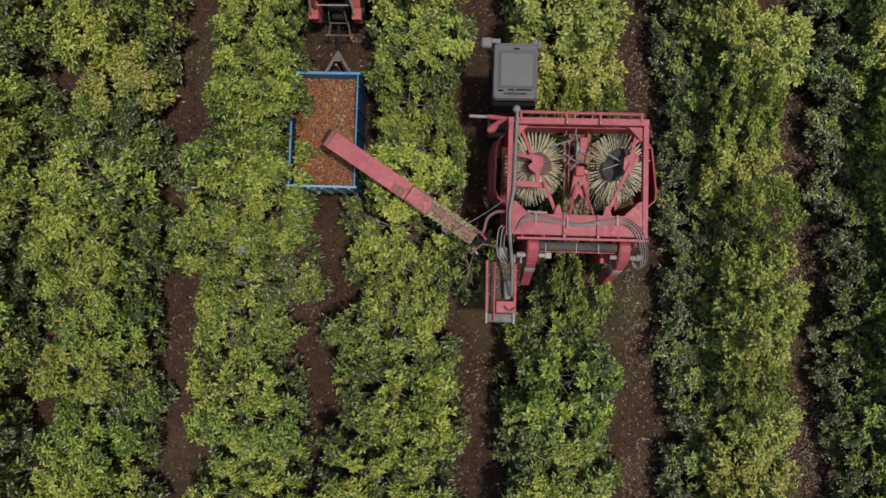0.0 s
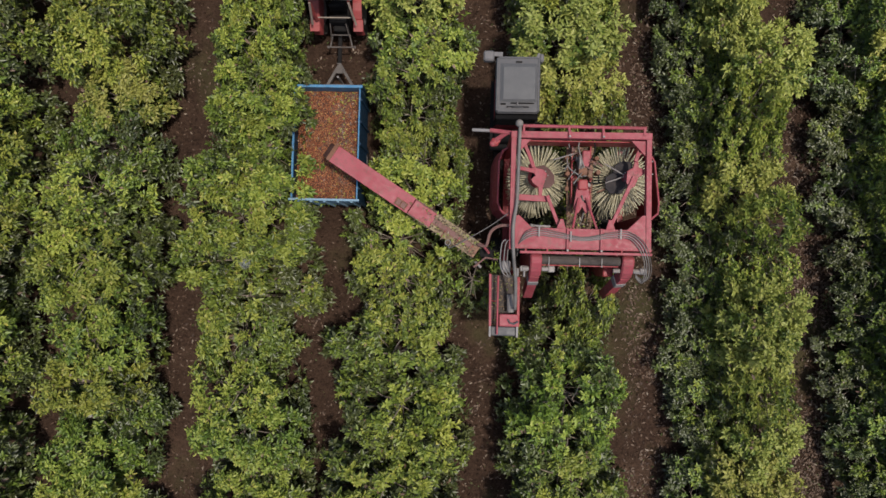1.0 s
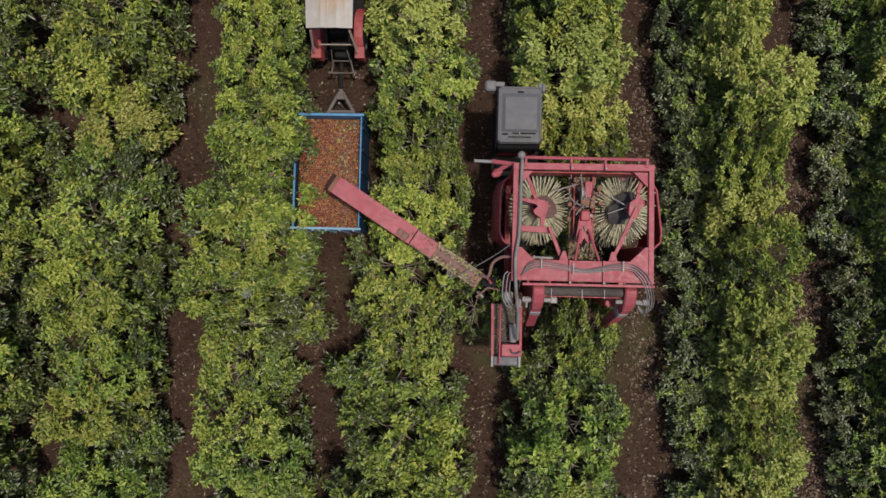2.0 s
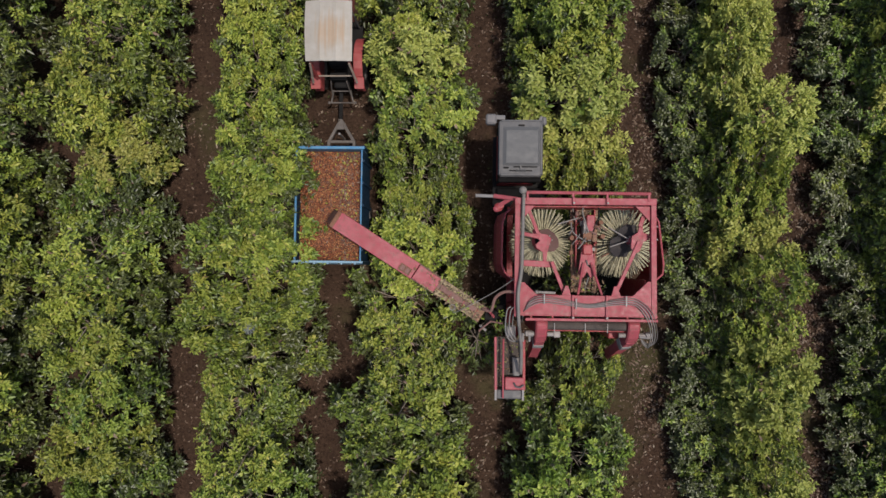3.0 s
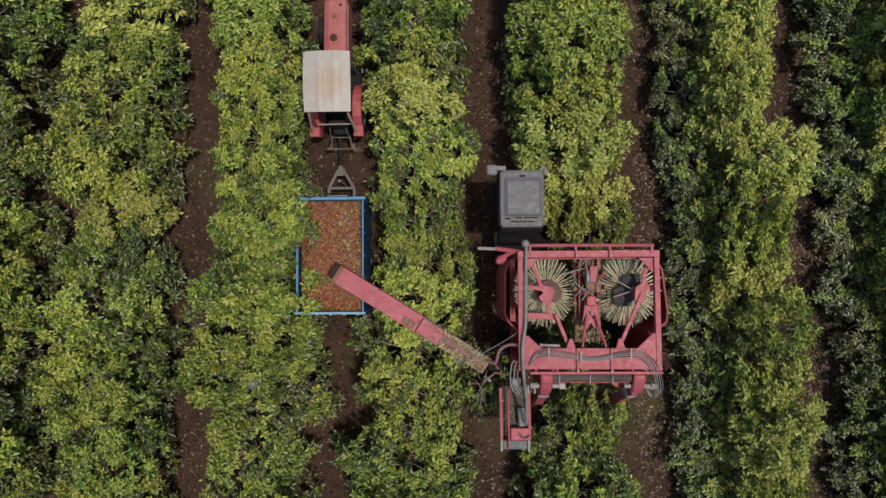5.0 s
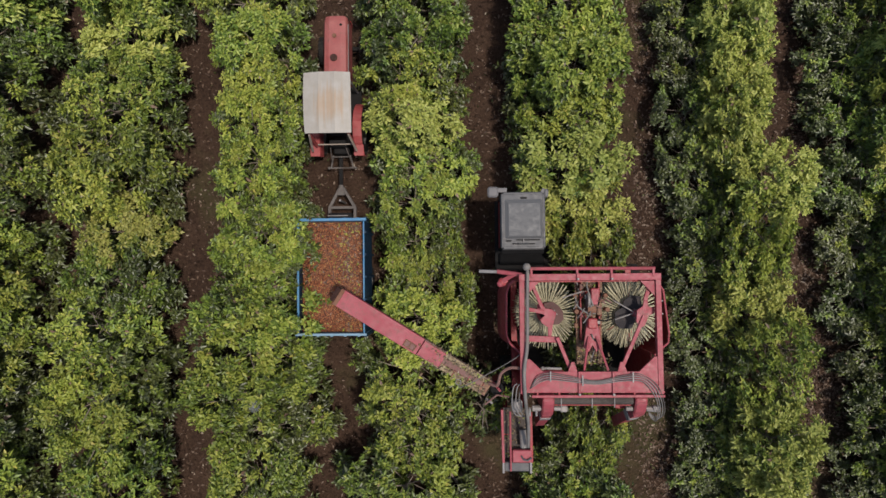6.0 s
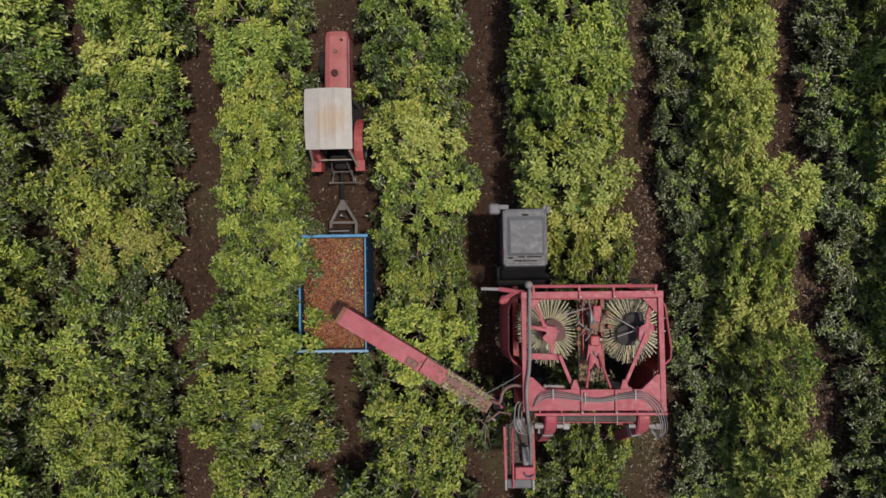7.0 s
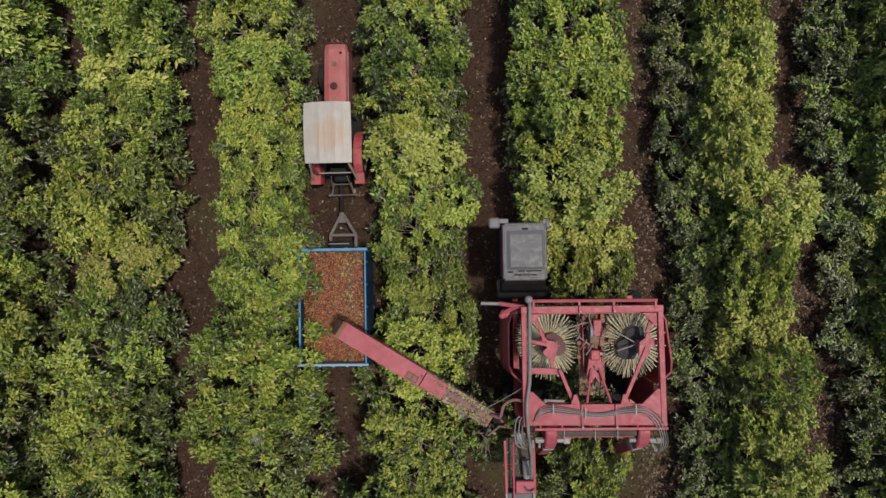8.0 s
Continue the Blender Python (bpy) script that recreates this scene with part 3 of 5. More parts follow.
ROW_E = [(-6, 2.4, 1.55), (-4.4, 2.25, 1.40), (-2.6, 2.25, 1.45), (-1.9, 2.25, 1.36), (-1.2, 2.42, 1.1), (3.7, 2.46, 1.08), (4.3, 2.44, 1.12), (5.0, 2.36, 1.15), (5.7, 2.12, 1.30), (7.1, 2.18, 1.38), (8.0, 2.16, 1.45), (9.2, 2.12, 1.45), (13, 2.1, 1.35)]
ROW_F = [(-6, 6.30, 1.45), (-4.3, 6.36, 1.38), (-3.6, 6.56, 1.20), (-2.6, 6.33, 1.35), (-1.2, 6.26, 1.35), (-0.5, 6.23, 1.38), (0.1, 6.35, 1.41), (0.8, 6.49, 1.54), (1.5, 6.31, 1.42), (2.2, 6.10, 1.22), (2.9, 6.08, 1.23),
         (3.6, 5.95, 1.28), (4.3, 5.97, 1.20), (4.9, 6.27, 1.47), (5.6, 6.12, 1.38), (6.3, 5.74, 1.08), (7.0, 5.74, 1.10), (8.4, 5.82, 1.12), (9.5, 5.82, 1.15), (13, 5.9, 1.25)]
ROW_G = [(-6, 10.6, 1.3), (-2.8, 10.3, 1.3), (-1.9, 10.15, 1.3), (0.8, 10.4, 1.3), (2.2, 10.0, 1.3), (4.9, 10.05, 1.3), (6.3, 9.7, 1.3), (9.5, 9.7, 1.3), (13, 9.8, 1.3)]
# shares of lush and of pale bushes and how far the tops grow over to the sunny side, metres a metre, for each row
TREE_ROWS = [(ROW_A, 0.55, 0.1, 0.0), (ROW_B, 0.66, 0.16, -0.05), (ROW_C, 0.6, 0.0, 0.0), (ROW_D, 0.32, 0.05, 0.06), (ROW_E, 0.55, 0.25, 0.12), (ROW_F, 0.08, 0.92, 0.16), (ROW_G, 0.6, 0.35, 0.08)]
STEP = 0.98
BARE = [(3, 0.3), (3, -0.9), (1, 1.6), (3, 6.1), (1, 6.9), (5, 1.8), (5, 3.3), (5, 0.4), (2, -2.9), (0, 5.0), (5, -2.6), (1, -2.0)]
GREEN = [(2, 2.3, 4.8), (4, -3.2, -1.4), (3, -3.4, -1.6)]


def plant_rows():
    r = random.Random(4)
    for row, (line, lush, pale, lean) in enumerate(TREE_ROWS):
        ys, xs, hs = zip(*line)
        y = -7.0 + r.uniform(0, 0.5)
        while y < 12.4:
            x = float(np.interp(y, ys, xs)) + r.uniform(-0.06, 0.06)
            half = float(np.interp(y, ys, hs)) * r.uniform(0.95, 1.06)
            w = half / FULL * (1 - 0.35 * lean)
            dice = r.random()
            kind = "pale" if dice < pale else "lush" if dice < pale + lush else "green"
            if any(g == row and lo < y < hi for g, lo, hi in GREEN):
                kind = "green"
            if any(b == row and abs(by - y) < STEP / 2 for b, by in BARE):
                kind = "bare"
            tall = r.uniform(0.74, 1.10) + 0.35 * (w - 0.9)
            if row == 3 and -0.6 < y < 3.2:
                tall = min(tall, 0.96)
            if row == 2 and 1.6 < y < 4.9:
                x, tall = x + 0.10, max(tall, 1.16)
            if row == 3 and -1.15 < y < -0.15:
                kind, x, w, tall = "bare", x + 0.22, w * 0.8, 0.78
            if row == 5:
                tall += 0.07
            if kind == "pale":
                w /= 0.79
            turn = 180 * (r.random() < 0.5) + r.uniform(-14, 14)
            if row == 4 and 0.55 < y < 3.3:
                kind, w, tall, x = "squeezed", 1.0, 1.0, 2.3
            elif row == 4 and -1.5 < y <= 0.55:
                kind, w, tall, x = ("green", 0.62, 0.84, 2.62) if y < -0.45 else ("dark", 0.5, 0.62, 2.55)
            # added low bushes put the shade of the left flank into leaf colour
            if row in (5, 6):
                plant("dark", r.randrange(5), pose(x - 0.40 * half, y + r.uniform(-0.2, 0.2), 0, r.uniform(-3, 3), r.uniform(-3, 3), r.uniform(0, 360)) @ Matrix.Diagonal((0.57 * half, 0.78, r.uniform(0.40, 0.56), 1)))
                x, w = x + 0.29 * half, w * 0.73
            grown = Matrix.Identity(4)
            grown[0][2] = lean if w > 0.7 else 0.0
            stand = Matrix.Translation((x - 0.6 * grown[0][2], y, 0)) @ grown
            plant(kind, r.randrange(5), stand @ pose(0, 0, 0, r.uniform(-3, 3), r.uniform(-3, 3), turn) @ Matrix.Diagonal((w, 1.0 + r.uniform(-0.10, 0.10), tall, 1)))
            y += STEP * r.uniform(0.82, 1.2) * (0.7 if row == 2 and 1.4 < y < 4.5 else 1)


plant_rows()


def build_web():
    """A pale patch of silk that lies on the leaves of one bush."""
    r = random.Random(3)
    bm = bmesh.new()
    c = Vector((-5.18, 0.26, 2.62))
    for k in range(16):
        a = k * math.pi / 8 + r.uniform(-0.1, 0.1)
        tube([c, c + Vector((math.cos(a), math.sin(a), -0.25)) * r.uniform(0.08, 0.15)], 0.003, 4, bm)
    for ring in (0.03, 0.05, 0.07, 0.09, 0.11, 0.13):
        tube([c + Vector((math.cos(k * 0.393) * ring, math.sin(k * 0.393) * ring, -0.22 * ring)) for k in range(17)], 0.0025, 4, bm)
    w = thing("spider_web", (-5.18, 0.26, 2.58), "small pale grey spider web on a coffee shrub", "web")
    part("silk", bm, web_mat, w)


build_web()

# ---- trailer with its load ----
TX0, TX1, TY0, TY1, TTOP = -4.36, -2.77, 1.78, 4.53, 2.0


def build_trailer():
    cx = (TX0 + TX1) / 2
    t = thing("farm_trailer", (cx, 3.0, 0), "blue steel farm trailer filled with harvested coffee cherries", "trailer")
    part("floor", box((TX0 + 0.03, TY0 + 0.03, 0.82), (TX1 - 0.03, TY1 - 0.03, 0.88)), blue, t)
    for name, lo, hi, m in (
        ("side_wall", (TX0, TY0 + 0.05, 0.84), (TX0 + 0.035, TY1 - 0.05, TTOP - 0.03), blue_shaded),
        ("side_wall", (TX1 - 0.035, TY0 + 0.05, 0.84), (TX1, TY1 - 0.05, TTOP - 0.03), blue_shaded),
        ("front_wall", (TX0, TY1 - 0.05, 0.84), (TX1, TY1 - 0.015, TTOP - 0.03), blue),
        ("tailgate", (TX0 - 0.02, TY0 + 0.012, 0.84), (TX1 + 0.02, TY0 + 0.047, TTOP - 0.03), blue_pale)):
        w = part(name, box(lo, hi), m, t)
        along_y = hi[1] - lo[1] > 1
        for k in range(5):
            f = (k + 0.5) / 5
            if along_y:
                y, x = lo[1] + (hi[1] - lo[1]) * f, (lo[0] - 0.045 if lo[0] < cx else hi[0])
                part("rib", box((x, y - 0.03, 0.84), (x + 0.045, y + 0.03, TTOP - 0.05)), m, w)
            else:
                x, y = lo[0] + (hi[0] - lo[0]) * f, (lo[1] - 0.045 if lo[1] < 3 else hi[1])
                part("rib", box((x - 0.03, y, 0.84), (x + 0.03, y + 0.045, TTOP - 0.05)), m, w)
    part("top_rail", box((TX0 - 0.012, TY0 + 0.05, TTOP - 0.05), (TX0 + 0.037, TY1 - 0.06, TTOP)), blue, t)
    part("top_rail", box((TX1 - 0.030, TY0 + 0.05, TTOP - 0.05), (TX1 + 0.006, TY1 - 0.06, TTOP)), blue, t)
    part("top_rail", box((TX0 - 0.05, TY1 - 0.050, TTOP - 0.06), (TX1 + 0.05, TY1 + 0.018, TTOP + 0.004)), blue, t)
    part("top_rail", box((TX0 - 0.06, TY0 - 0.005, TTOP - 0.06), (TX1 + 0.05, TY0 + 0.05, TTOP + 0.004)), blue_pale, t, "chalky pale blue rear rail")
    for x in (TX0 - 0.02, TX1 + 0.02):
        for y in (TY0, TY1):
            part("corner_post", box((x - 0.035, y - 0.035, 0.8), (x + 0.035, y + 0.035, TTOP - 0.002)), blue_shaded, t)
    for s in (-1, 1):
        part("chassis_beam", beam((cx + s * 0.4, TY0 + 0.1, 0.74), (cx + s * 0.4, TY1, 0.74), 0.1, 0.14), black, t)
        part("drawbar", beam((cx + s * 0.33, TY1 - 0.1, 0.66), (cx + s * 0.33, TY1 + 0.42, 0.64), 0.075, 0.09), steel_old, t, "dusty dark grey drawbar")
        part("drawbar", beam((cx + s * 0.33, TY1 + 0.40, 0.64), (cx + s * 0.03 - 0.03, 5.47, 0.60), 0.075, 0.09), steel_old, t, "dusty dark grey drawbar")
        wheel(t, cx + s * 0.62, 3.0, 0.40, 0.24)
    part("cross_bar", beam((cx - 0.33, TY1 + 0.40, 0.65), (cx + 0.33, TY1 + 0.40, 0.65), 0.07, 0.08), steel_old, t)
    part("hitch_plate", plate([(cx - 0.13, 5.25), (cx + 0.07, 5.25), (cx + 0.02, 5.52), (cx - 0.08, 5.52)], 0.62, 0.68), steel_old, t)
    part("axle", tube([(cx - 0.6, 3.0, 0.40), (cx + 0.6, 3.0, 0.40)], 0.045, 10), black, t)
    part("tool_box", box((cx - 0.30, TY1 + 0.06, 0.72), (cx + 0.30, TY1 + 0.24, 0.95), 0.02), black, t, "dark tool box on the drawbar")
    part("front_bar", tube([(cx - 0.30, TY1 + 0.16, 1.02), (cx + 0.22, TY1 + 0.16, 1.04)], 0.014, 6), galvanised, t)
    part("jack", tube([(cx - 0.02, 5.1, 0.15), (cx - 0.02, 5.1, 0.85)], 0.03, 8), galvanised, t)
    # what it carries
    def heap(x, y):
        u, v = (x - TX0) / (TX1 - TX0), (y - TY0) / (TY1 - TY0)
        edge = min(1.0, min(u, 1 - u, v * 1.4, (1 - v) * 1.4) * 5)
        return 1.66 + 0.16 * edge + 0.14 * math.exp(-((x + 3.25) ** 2 + (y - 2.85) ** 2) / 0.5) + 0.05 * noise.noise(Vector((x * 3, y * 3, 1)))
    xs, ys = np.linspace(TX0 + 0.04, TX1 - 0.04, 50), np.linspace(TY0 + 0.052, TY1 - 0.055, 86)
    verts = [(x - cx, y - 3.0, heap(x, y) - 0.88) for y in ys for x in xs]
    faces = []
    for j in range(85):
        for i in range(49):
            a = j * 50 + i
            faces += [(a, a + 1, a + 51), (a, a + 51, a + 50)]
    load = tagged(new("cherry_heap"), "heap of ripe red and brown coffee cherries in the trailer", "coffee cherries", kind="stuff")
    load.location = (cx, 3.0, 0.88)
    me = mesh_from("bulk", verts, faces, [heap_mat])
    me.polygons.foreach_set("use_smooth", [True] * len(me.polygons))
    ob = new("bulk", me)
    ob.parent = load
    r = np.random.RandomState(8)
    n = 13000
    x, y = r.uniform(xs[0] + 0.02, xs[-1] - 0.02, n), r.uniform(ys[0] + 0.02, ys[-1] - 0.02, n)
    z = np.array([heap(a, b) for a, b in zip(x, y)])
    s = r.uniform(0.007, 0.015, n)
    shape = np.array([(1, 0, 0), (0, 1, 0), (-1, 0, 0), (0, -1, 0), (0, 0, 1), (0, 0, -1)], float)
    tri = np.array([(0, 1, 4), (1, 2, 4), (2, 3, 4), (3, 0, 4), (1, 0, 5), (2, 1, 5), (3, 2, 5), (0, 3, 5)])
    v = shape[None] * s[:, None, None] * r.uniform(0.85, 1.2, (n, 6, 1)) + np.stack([x - cx, y - 3.0, z - 0.88 + s * 0.5], 1)[:, None]
    ob = new("cherries", mesh_from("cherries", v.reshape(-1, 3), (np.arange(n)[:, None, None] * 6 + tri[None]).reshape(-1, 3), [cherry_mat]))
    ob.parent = load
    n = 620
    x, y = r.uniform(xs[0] + 0.05, xs[-1] - 0.05, n), TY1 - 0.1 - (TY1 - TY0 - 0.2) * r.rand(n) ** 1.4
    drift = r.rand(n) < 0.45
    x = np.where(drift, np.clip(-3.12 + 0.10 * np.sin(y * 3) + r.normal(0, 0.12, n), xs[0] + 0.05, xs[-1] - 0.05), x)
    z = np.array([heap(a, b) for a, b in zip(x, y)])
    a = r.uniform(0, 6.28, n)
    v, f = leaf_blades(np.stack([x - cx, y - 3.0, z - 0.86], 1), unit(np.stack([np.cos(a), np.sin(a), r.normal(0, 0.2, n)], 1)), unit(r.normal(0, 0.3, (n, 3)) + [0, 0, 1]), r.uniform(0.04, 0.10, n), 0.4, 0.05)
    ob = new("leaves", mesh_from("leaves", v, f, [leaf_young, leaf_dry], np.repeat(r.rand(n) < 0.75, 2).astype(int)))
    ob.parent = load


build_trailer()


# ---- tractor ----
def build_tractor():
    cx = -3.55
    t = thing("farm_tractor", (cx, 7.6, 0), "old red narrow farm tractor with a cream sheet roof", "tractor")
    # bonnet
    arch = [(-0.31, 0.72), (-0.31, 1.24), (-0.27, 1.33), (-0.15, 1.375), (0.15, 1.375), (0.27, 1.33), (0.31, 1.24), (0.31, 0.72)]
    b = bmesh.new()
    ends = [[b.verts.new((cx - 0.035 + x * k, y, 0.72 + (z - 0.72) * q)) for x, z in arch] for y, k, q in ((8.05, 1.0, 1.03), (9.0, 1.0, 1.0), (9.55, 0.97, 0.97), (9.68, 0.90, 0.90))]
    for p, q in zip(ends, ends[1:]):
        for k in range(len(arch) - 1):
            b.faces.new((p[k], p[k + 1], q[k + 1], q[k]))
    b.faces.new(ends[0])
    b.faces.new(ends[-1][::-1])
    bonnet = part("bonnet", b, hood_red, t)
    part("filler_cap", disc(cx - 0.06, 8.60, 1.36, 1.42, 0.09), spout_brown, bonnet, "dark brown round cap")
    part("exhaust_hole", disc(cx - 0.05, 9.16, 1.35, 1.40, 0.055), rust, bonnet)
    part("vent", disc(cx + 0.11, 9.44, 1.33, 1.365, 0.035), black, bonnet)
    # added pale strip stands in for the specular line on the bonnet's side
    part("highlight_strip", beam((cx + 0.275, 8.1, 1.24), (cx + 0.27, 9.5, 1.21), 0.02, 0.06), galvanised, bonnet, "pale grey strip for the highlight along the bonnet")
    part("grille", box((cx - 0.24, 9.655, 0.75), (cx + 0.26, 9.70, 1.18)), black, t)
    for s in (-1, 1):
        part("headlight", dome(cx + s * 0.16, 9.68, 1.08, 0.065), glass, t, smooth=True)
    part("engine_block", box((cx - 0.2, 8.1, 0.45), (cx + 0.2, 9.6, 0.95), 0.03), black, t)
    part("gearbox", box((cx - 0.2, 6.3, 0.42), (cx + 0.2, 8.1, 0.85), 0.03), black, t)
    part("front_axle", beam((cx - 0.5, 9.15, 0.42), (cx + 0.5, 9.15, 0.42), 0.1, 0.12), black, t)
    part("front_weight", box((cx - 0.22, 9.68, 0.48), (cx + 0.24, 9.80, 0.72), 0.02), red_dark, t)
    for s in (-1, 1):
        wheel(t, cx + s * 0.53, 9.15, 0.36, 0.22, galvanised)
        wheel(t, cx + s * 0.54 - 0.05, 6.93, 0.60, 0.20, galvanised, 22)
        x0, x1 = sorted((cx - 0.055 + s * 0.44, cx - 0.055 + s * 0.655))
        arc = [(6.93 + 0.68 * math.cos(a), 0.60 + 0.68 * math.sin(a)) for a in np.linspace(0.35, math.pi - 0.1, 11)]
        inner = [(6.93 + 0.655 * math.cos(a), 0.60 + 0.655 * math.sin(a)) for a in np.linspace(math.pi - 0.1, 0.35, 11)]
        f = part("fender", profile_x(arc + inner, x0, x1, 0.006), red_orange, t)
        xm = (x0 + x1) / 2 + s * 0.01
        part("fender_flap", beam((xm, 6.47, 1.125), (xm, 6.20, 1.05), 0.25, 0.02), red_orange, f)
        part("tail_lamp", box((x0 + 0.05, 6.22, 0.95), (x0 + 0.17, 6.28, 1.05), 0.01), red_dark, f)
        side = [(6.93 + 0.66 * math.cos(a), 0.60 + 0.66 * math.sin(a)) for a in np.linspace(0.35, math.pi - 0.1, 11)]
        xi = cx - 0.055 + s * 0.44
        part("fender_side", profile_x(side, xi - 0.012, xi + 0.012, 0), red_orange, f)
    part("footplate", box((cx - 0.5, 7.3, 0.62), (cx + 0.5, 8.1, 0.66)), black, t)
    part("seat", box((cx - 0.23, 6.78, 0.98), (cx + 0.21, 7.2, 1.08), 0.04), black, t)
    part("backrest", box((cx - 0.22, 6.70, 1.05), (cx + 0.20, 6.79, 1.42), 0.035), black, t)
    part("steering_column", tube([(cx, 8.0, 0.9), (cx, 7.72, 1.3)], 0.025), black, t)
    ring = [(cx + 0.19 * math.cos(a), 7.70 + 0.17 * math.sin(a), 1.32 + 0.09 * math.sin(a)) for a in np.linspace(0, 2 * math.pi, 19)]
    part("steering_wheel", tube(ring, 0.014, 6), black, t)
    part("dashboard", box((cx - 0.25, 7.95, 1.0), (cx + 0.25, 8.1, 1.4), 0.03), hood_red, t)
    # roof on its posts, rails behind
    rx0, rx1, ry0, ry1 = -4.18, -3.045, 6.55, 8.01
    b = bmesh.new()
    nx, ny = 12, 12
    for z in (0.0, -0.03):
        for j in range(ny + 1):
            for i in range(nx + 1):
                u, v = i / nx * 2 - 1, j / ny * 2 - 1
                squeeze = 1 - 0.02 * v * v
                b.verts.new(((rx0 + rx1) / 2 + u * (rx1 - rx0) / 2 * squeeze - 0.012 * v, (ry0 + ry1) / 2 + v * (ry1 - ry0) / 2 * (1 - 0.012 * u * u), 2.17 + z - 0.05 * u * u - 0.04 * v * v + (0.012 if abs(abs(u) - 0.33) < 0.05 else 0)))
    b.verts.ensure_lookup_table()
    w, h = nx + 1, (nx + 1) * (ny + 1)
    for j in range(ny):
        for i in range(nx):
            a = j * w + i
            b.faces.new([b.verts[k] for k in (a, a + 1, a + w + 1, a + w)])
            b.faces.new([b.verts[h + k] for k in (a, a + w, a + w + 1, a + 1)])
    rim = [i for i in range(w)] + [j * w + nx for j in range(1, ny + 1)] + [ny * w + i for i in range(nx - 1, -1, -1)] + [j * w for j in range(ny - 1, 0, -1)]
    for k in range(len(rim)):
        p, q = rim[k], rim[(k + 1) % len(rim)]
        b.faces.new([b.verts[x] for x in (p, q, h + q, h + p)])
    roof = part("roof", b, cream_roof, t, "cream sheet-metal roof with rusty streaks")
    for x in (rx0 + 0.06, rx1 - 0.06):
        part("roof_edge", beam((x, ry0 + 0.05, 2.06), (x, ry1 - 0.05, 2.06), 0.04, 0.05), galvanised, roof)
    for s in (-1, 1):
        x = cx - 0.06 + s * 0.47
        part("front_post", beam((x, 7.9, 0.7), (x, 7.9, 2.06), 0.04, 0.04, up=(0, 1, 0)), galvanised, t)
        part("rear_post", beam((x, 6.42, 1.2), (x, 6.62, 2.06), 0.06, 0.05, up=(0, 1, 0)), red_orange, t)
        part("brace", beam((x, 6.55, 1.95), (x + s * 0.08, 6.28, 1.30), 0.05, 0.04), cream_post, t, "cream-painted brace")
    part("rear_rail", tube([(cx - 0.47, 6.44, 1.34), (cx + 0.40, 6.44, 1.34)], 0.018), cream_post, t, "cream-painted rail")
    # linkage behind
    for s in (-1, 1):
        part("lift_arm", beam((cx - 0.03 + s * 0.22, 6.3, 0.62), (cx - 0.03 + s * 0.29, 5.98, 0.55), 0.035, 0.06), steel_old, t)
        part("lift_rod", tube([(cx - 0.03 + s * 0.2, 6.4, 1.05), (cx - 0.03 + s * 0.25, 6.12, 0.6)], 0.015), steel_old, t)
        part("link_end", dome(cx - 0.03 + s * 0.345, 5.98, 0.56, 0.04), steel_old, t)
    part("link_bar", tube([(cx - 0.40, 5.98, 0.56), (cx + 0.34, 5.98, 0.56)], 0.02), steel_old, t)
    part("link_bar", tube([(cx - 0.27, 6.24, 0.72), (cx + 0.22, 6.24, 0.72)], 0.016), steel_old, t)
    part("tow_bar", box((cx - 0.12, 5.42, 0.52), (cx - 0.02, 6.4, 0.56)), black, t)
    part("tow_pin", tube([(cx - 0.08, 5.48, 0.45), (cx - 0.08, 5.48, 0.76)], 0.016), steel_old, t)
    part("toolbox", box((cx - 0.25, 6.42, 0.9), (cx + 0.2, 6.6, 1.12), 0.02), black, t)


build_tractor()

# ---- coffee harvester ----
TOP = 3.3
HUBS = ((1.41, 2.33), (3.22, 2.33))


